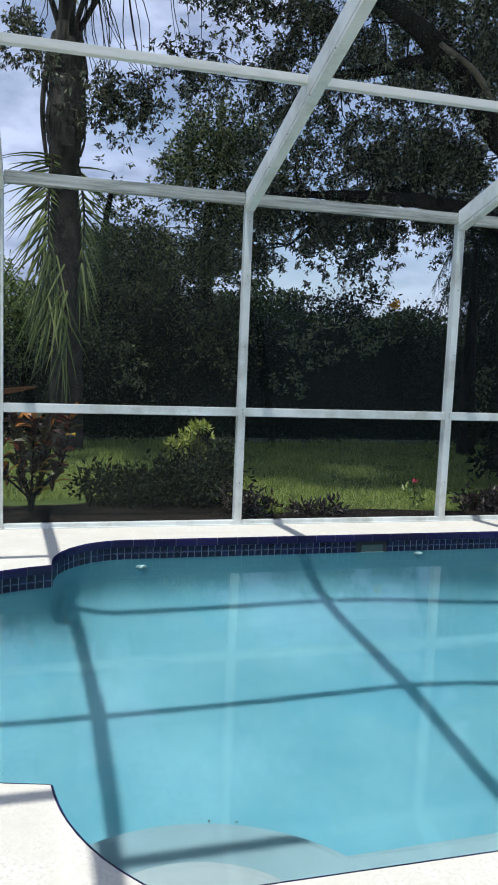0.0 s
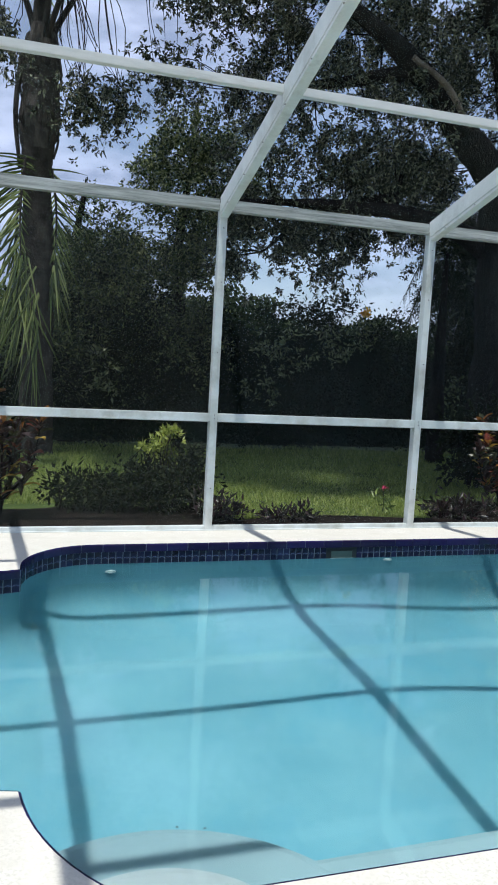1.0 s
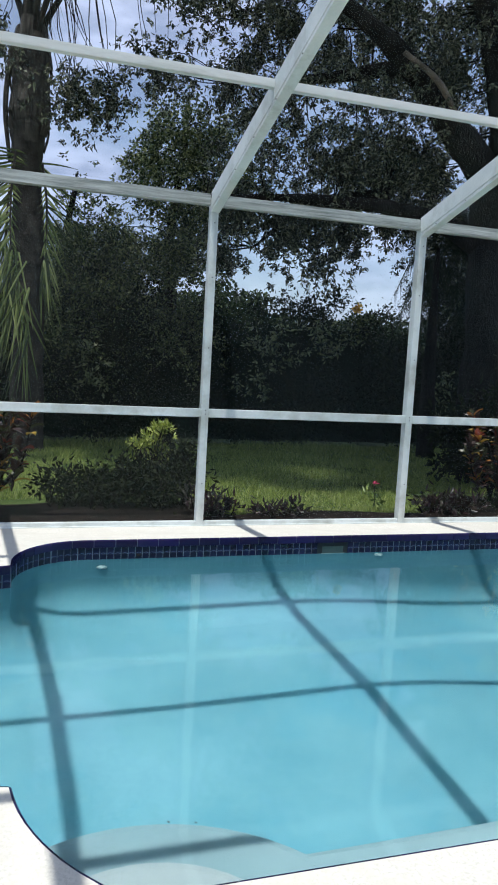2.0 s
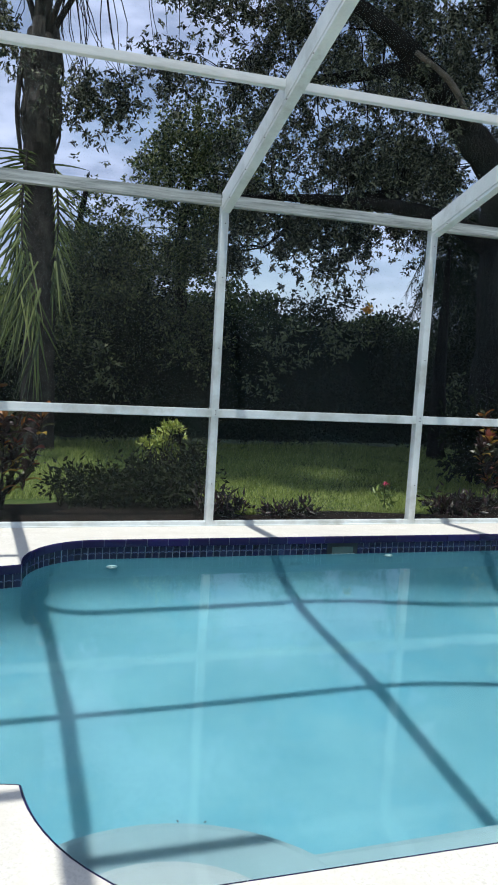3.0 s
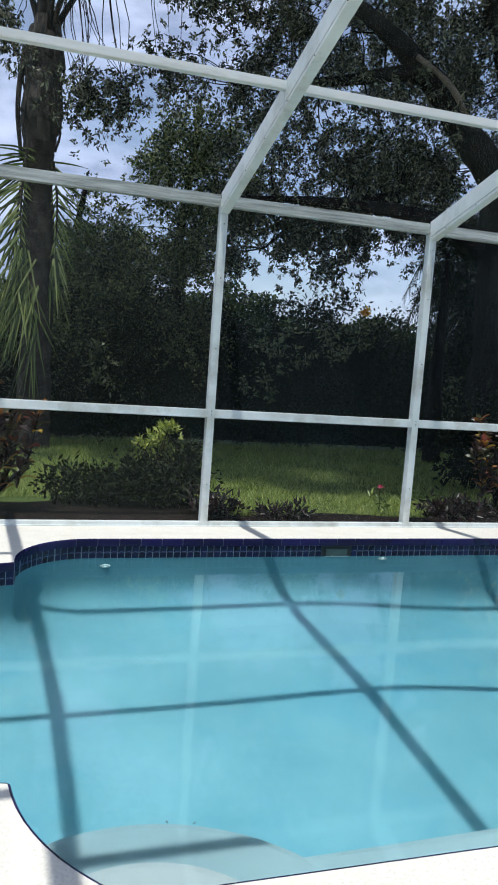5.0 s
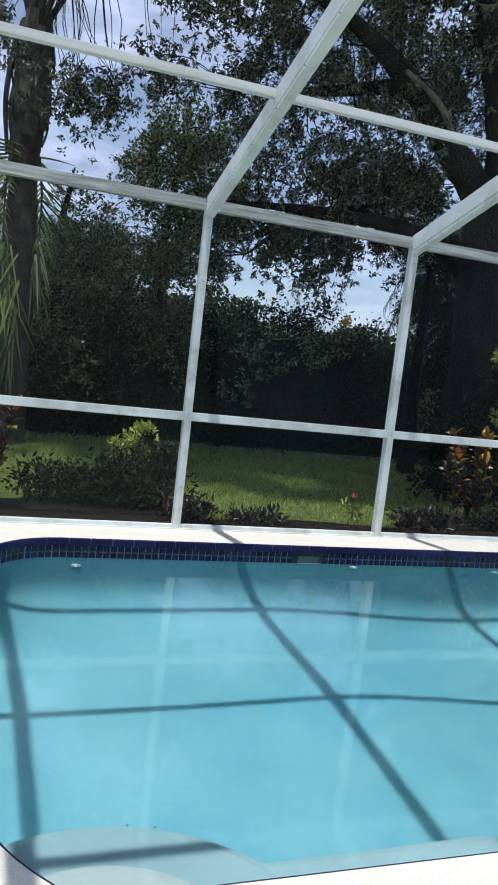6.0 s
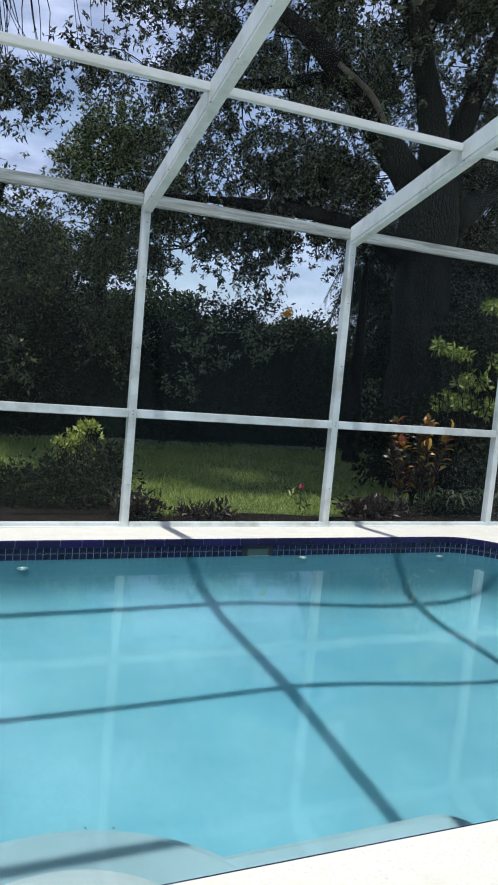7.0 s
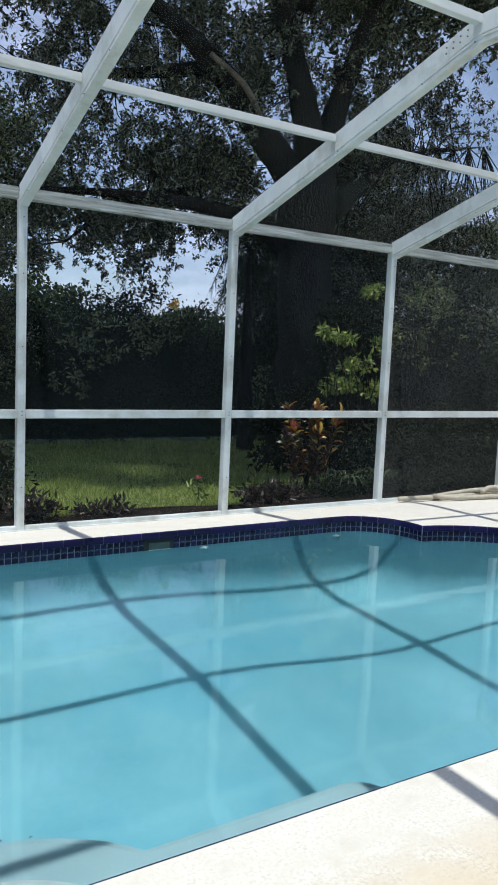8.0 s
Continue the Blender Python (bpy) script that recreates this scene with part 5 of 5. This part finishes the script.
def dry_sheath():
    """A dry brown sheath on a stalk beside the palm."""
    s = thing("dry_palm_sheath", "dry brown boat-shaped palm sheath leaning on its stalk", "plant", (-1.15, 7.2, -0.05))
    bm = bmesh.new()
    rows3 = []
    for j in range(9):
        u = j / 8
        w, dip = 0.05 * math.sin(math.pi * (0.12 + 0.86 * u)), 0.02
        x, z = 0.05 + 0.66 * u, 0.93 + 0.16 * u - 0.05 * u * u
        rows3.append([bm.verts.new((x, -w * 0.6, z + dip)), bm.verts.new((x, -w * 0.2, z - w * 0.7)), bm.verts.new((x, w * 0.3, z - w * 0.5)), bm.verts.new((x, w * 0.7, z + dip))])
    for r0, r1 in zip(rows3, rows3[1:]):
        for j in range(3):
            bm.faces.new((r0[j], r0[j + 1], r1[j + 1], r1[j]))
    bmesh.ops.solidify(bm, geom=bm.faces[:], thickness=0.006)
    part("sheath", bm, M_DRY, s, smooth=True)
    part("stalk", limb([(0, 0, 0, 0.02), (-0.03, 0, 0.5, 0.018), (0.06, 0, 0.94, 0.014)], 6, 0.1, 4), M_DRY, s)


dry_sheath()

# ---- on the deck ----
def hose():
    s = thing("pool_hose", "beige ribbed pool hose lying in loose coils on the deck", "hose", (6.2, 5.25, -0.02))
    pts = [(-0.97, 0.37, 0.028), (-0.6, 0.33, 0.028), (-0.2, 0.29, 0.028), (0.25, 0.30, 0.028), (0.8, 0.33, 0.028), (1.4, 0.30, 0.028), (1.75, 0.18, 0.03), (1.55, 0.04, 0.03), (1.1, 0.06, 0.032), (0.6, 0.16, 0.05),
           (0.2, 0.27, 0.085), (-0.15, 0.36, 0.05), (-0.42, 0.36, 0.03), (-0.5, 0.27, 0.05), (-0.25, 0.19, 0.03), (0.2, 0.14, 0.03), (0.55, 0.06, 0.03), (0.9, 0.15, 0.085), (1.3, 0.24, 0.085), (1.7, 0.34, 0.03), (1.95, 0.22, 0.03),
           (1.75, -0.02, 0.03), (1.3, -0.06, 0.03), (0.85, -0.02, 0.04), (0.5, 0.14, 0.10), (0.3, 0.24, 0.11), (0.12, 0.20, 0.075)]
    path = smooth_path(pts, 22)
    radii = [0.025 + 0.003 * (k % 2) for k in range(len(path))]
    part("tube", tube(bmesh.new(), path, radii, 10), M_HOSE, s, smooth=True)


hose()


def fitting(x, z):
    f = thing("return_fitting", "round white plastic return fitting under water", "pool fitting", (x, POOL_FAR - 0.001, z), "return fittings")
    bm = bmesh.new()
    bmesh.ops.create_cone(bm, cap_ends=True, segments=24, radius1=0.042, radius2=0.034, depth=0.016, matrix=pose(0, -0.008, 0, 90))
    part("flange", bm, M_PLASTIC, f)
    bm = bmesh.new()
    bmesh.ops.create_uvsphere(bm, u_segments=16, v_segments=10, radius=0.018, matrix=Matrix.Translation((0, -0.016, 0)))
    part("nozzle", bm, M_PLASTIC, f)


for fx, fz in ((0.36, -0.35), (4.02, -0.305), (2.62, -0.235)):
    fitting(fx, fz)

for lx, ly, turn in ((0.41, 2.75, 20), (0.53, 2.72, 110)):
    bm = bmesh.new()
    vs = [bm.verts.new(v) for v in ((0, -0.010, 0), (0.005, 0, 0.003), (0, 0.011, 0.002), (-0.005, 0, 0.003))]
    bm.faces.new((vs[0], vs[1], vs[2]))
    bm.faces.new((vs[0], vs[2], vs[3]))
    leaf = mesh_ob("fallen_leaf", bm, M_PALMBARK)
    leaf.matrix_basis = pose(lx, ly, -depth(lx) + 0.001, 0, 0, turn)
    tagged(leaf, "small dry brown leaf on the pool floor", "leaf", "fallen leaves")

SK0, SK1, SKZ0, SKZ1 = 2.111, 2.308, -0.150, -0.056


def skimmer():
    s = thing("skimmer", "weathered greenish skimmer mouth in the tile band", "pool skimmer", (2.21, POOL_FAR, -0.1))
    w = (SK1 - SK0) / 2
    # no recess is cut: its shade is in the dark plate and flap
    part("throat", box(-w - 0.045, w + 0.045, -0.0038, 0.006, -0.052, 0.044), M_THROAT, s, "dark plate for the shaded skimmer throat")
    part("flap", box(-w + 0.002, w - 0.012, -0.0075, -0.0045, -0.052, 0.014, 0.001), M_SKIM, s, "greenish skimmer flap")
    part("lip", box(-w - 0.004, w + 0.002, -0.012, -0.004, -0.054, -0.043, 0.002), M_PLASTIC, s, "pale plastic lip")


skimmer()

# ---- waterline tiles: cobalt edge tiles over two rows of small tiles ----
band = thing("tile_band", "cobalt blue waterline tiles with pale joints", "pool tiles", (0, 0, 0), kind="structure")


def runs():
    """The outline cut at its sharp corners, so that the tiles start anew there."""
    n, cuts = len(OUTLINE), []
    for i in range(n):
        a, p, b = Vector(OUTLINE[i - 1]), Vector(OUTLINE[i]), Vector(OUTLINE[(i + 1) % n])
        if (p - a).length > 1e-6 and (b - p).length > 1e-6 and (p - a).angle(b - p) > 0.6:
            cuts.append(i)
    for k, i in enumerate(cuts):
        j = cuts[(k + 1) % len(cuts)]
        idx = list(range(i, j + 1)) if j > i else list(range(i, n)) + list(range(0, j + 1))
        yield [Vector(OUTLINE[q % n]) for q in idx]


def spots(run, pitch):
    """Even spots along a run: middle, heading and fitted pitch."""
    lens = [(b - a).length for a, b in zip(run, run[1:])]
    total = sum(lens)
    count = max(1, round(total / pitch))
    step = total / count
    for k in range(count):
        d, i = (k + 0.5) * step, 0
        while i < len(lens) - 1 and d > lens[i]:
            d -= lens[i]
            i += 1
        t = (run[i + 1] - run[i])
        if t.length < 1e-6:
            continue
        t = t.normalized()
        yield run[i] + t * d, math.degrees(math.atan2(t.y, t.x)), step


def small_tile():
    """A pillowed square tile; y points to the water."""
    bm = bmesh.new()
    h = 0.0238
    back = [bm.verts.new((x, -0.004, z)) for x, z in ((-h, -h), (h, -h), (h, h), (-h, h))]
    mid = [bm.verts.new((x, 0.004, z)) for x, z in ((-h, -h), (h, -h), (h, h), (-h, h))]
    front = [bm.verts.new((x * 0.86, 0.0058, z * 0.86)) for x, z in ((-h, -h), (h, -h), (h, h), (-h, h))]
    for r0, r1 in ((back, mid), (mid, front)):
        for j in range(4):
            bm.faces.new((r0[j - 1], r0[j], r1[j], r1[j - 1]))
    bm.faces.new(front)
    bmesh.ops.recalc_face_normals(bm, faces=bm.faces[:])
    me = bpy.data.meshes.new("tile")
    bm.to_mesh(me)
    bm.free()
    me.materials.append(M_MOSAIC)
    return me


EDGE_PROFILE = [(-0.0005, 0.0012), (0.001, 0.0012), (0.006, -0.001), (0.009, -0.006), (0.0105, -0.014), (0.0105, -0.0545), (0.003, -0.056), (-0.0005, -0.056)]


def edge_tiles(run, pitch, joint=0.004):
    """Bullnose tiles that turn over from the deck to the wall, bent to follow the run."""
    lens = [0.0]
    for a, b in zip(run, run[1:]):
        lens.append(lens[-1] + (b - a).length)
    count = max(1, round(lens[-1] / pitch))
    step = lens[-1] / count

    def spot(d):
        i = max(0, min(len(run) - 2, int(np.searchsorted(lens, d)) - 1))
        t = (run[i + 1] - run[i]).normalized()
        return run[i] + t * (d - lens[i]), Vector((-t.y, t.x))
    for k in range(count):
        d0, d1 = k * step + joint / 2, (k + 1) * step - joint / 2
        origin = spot((d0 + d1) / 2)[0]
        bm = bmesh.new()
        rings = []
        for u in range(4):
            p, nrm = spot(d0 + (d1 - d0) * u / 3)
            p = p - origin
            rings.append([bm.verts.new((p.x + nrm.x * y, p.y + nrm.y * y, z)) for y, z in EDGE_PROFILE])
        for r0, r1 in zip(rings, rings[1:]):
            for j in range(len(r0)):
                bm.faces.new((r0[j - 1], r0[j], r1[j], r1[j - 1]))
        bm.faces.new(rings[0])
        bm.faces.new(rings[-1][::-1])
        bmesh.ops.recalc_face_normals(bm, faces=bm.faces[:])
        part("edge_tile", bm, M_TILE, band).location = (origin.x, origin.y, 0)


# joint bed behind the tiles
bm = bmesh.new()
bed_rings = []
for off, z in ((-0.0005, -0.003), (0.0035, -0.005), (0.0035, -0.158), (-0.0005, -0.158)):
    bed_rings.append([bm.verts.new((p.x, p.y, z)) for p in inset(OUTLINE, off)])
for r0, r1 in zip(bed_rings, bed_rings[1:]):
    for i in range(len(r0)):
        if (r0[i].co - r0[i - 1].co).length > 1e-5:
            bm.faces.new((r0[i - 1], r0[i], r1[i], r1[i - 1]))
part("joint_bed", bm, M_GROUT, band)

SMALL = small_tile()
rest_v, rest_f = [], []


def keep_piece(p):
    return p.y > 4.30 and -1.0 < p.x < 5.6


for run in runs():
    edge_tiles(run, 0.1567)
    for row in range(2):
        for p, heading, step in spots(run, 0.0522):
            if p.y > POOL_FAR - 0.02 and SK0 - 0.014 < p.x < SK1 + 0.014:
                continue
            m = pose(p.x, p.y, -0.0808 - row * 0.0482, 0, 0, heading) @ Matrix.Diagonal(((step - 0.0042) / 0.0476, 1, 1, 1))
            if keep_piece(p):
                ob = new("tile", SMALL)
                ob.parent = band
                ob.matrix_basis = m
            else:
                b0 = len(rest_v)
                rest_v += [tuple(m @ v.co) for v in SMALL.vertices]
                rest_f += [tuple(b0 + q for q in f.vertices) for f in SMALL.polygons]
rest = bpy.data.meshes.new("tile_rows")
rest.from_pydata(rest_v, [], rest_f)
rest.materials.append(M_MOSAIC)
tile_rows = new("tile_rows", rest)
tile_rows.parent = band
tagged(tile_rows, kind="stuff")
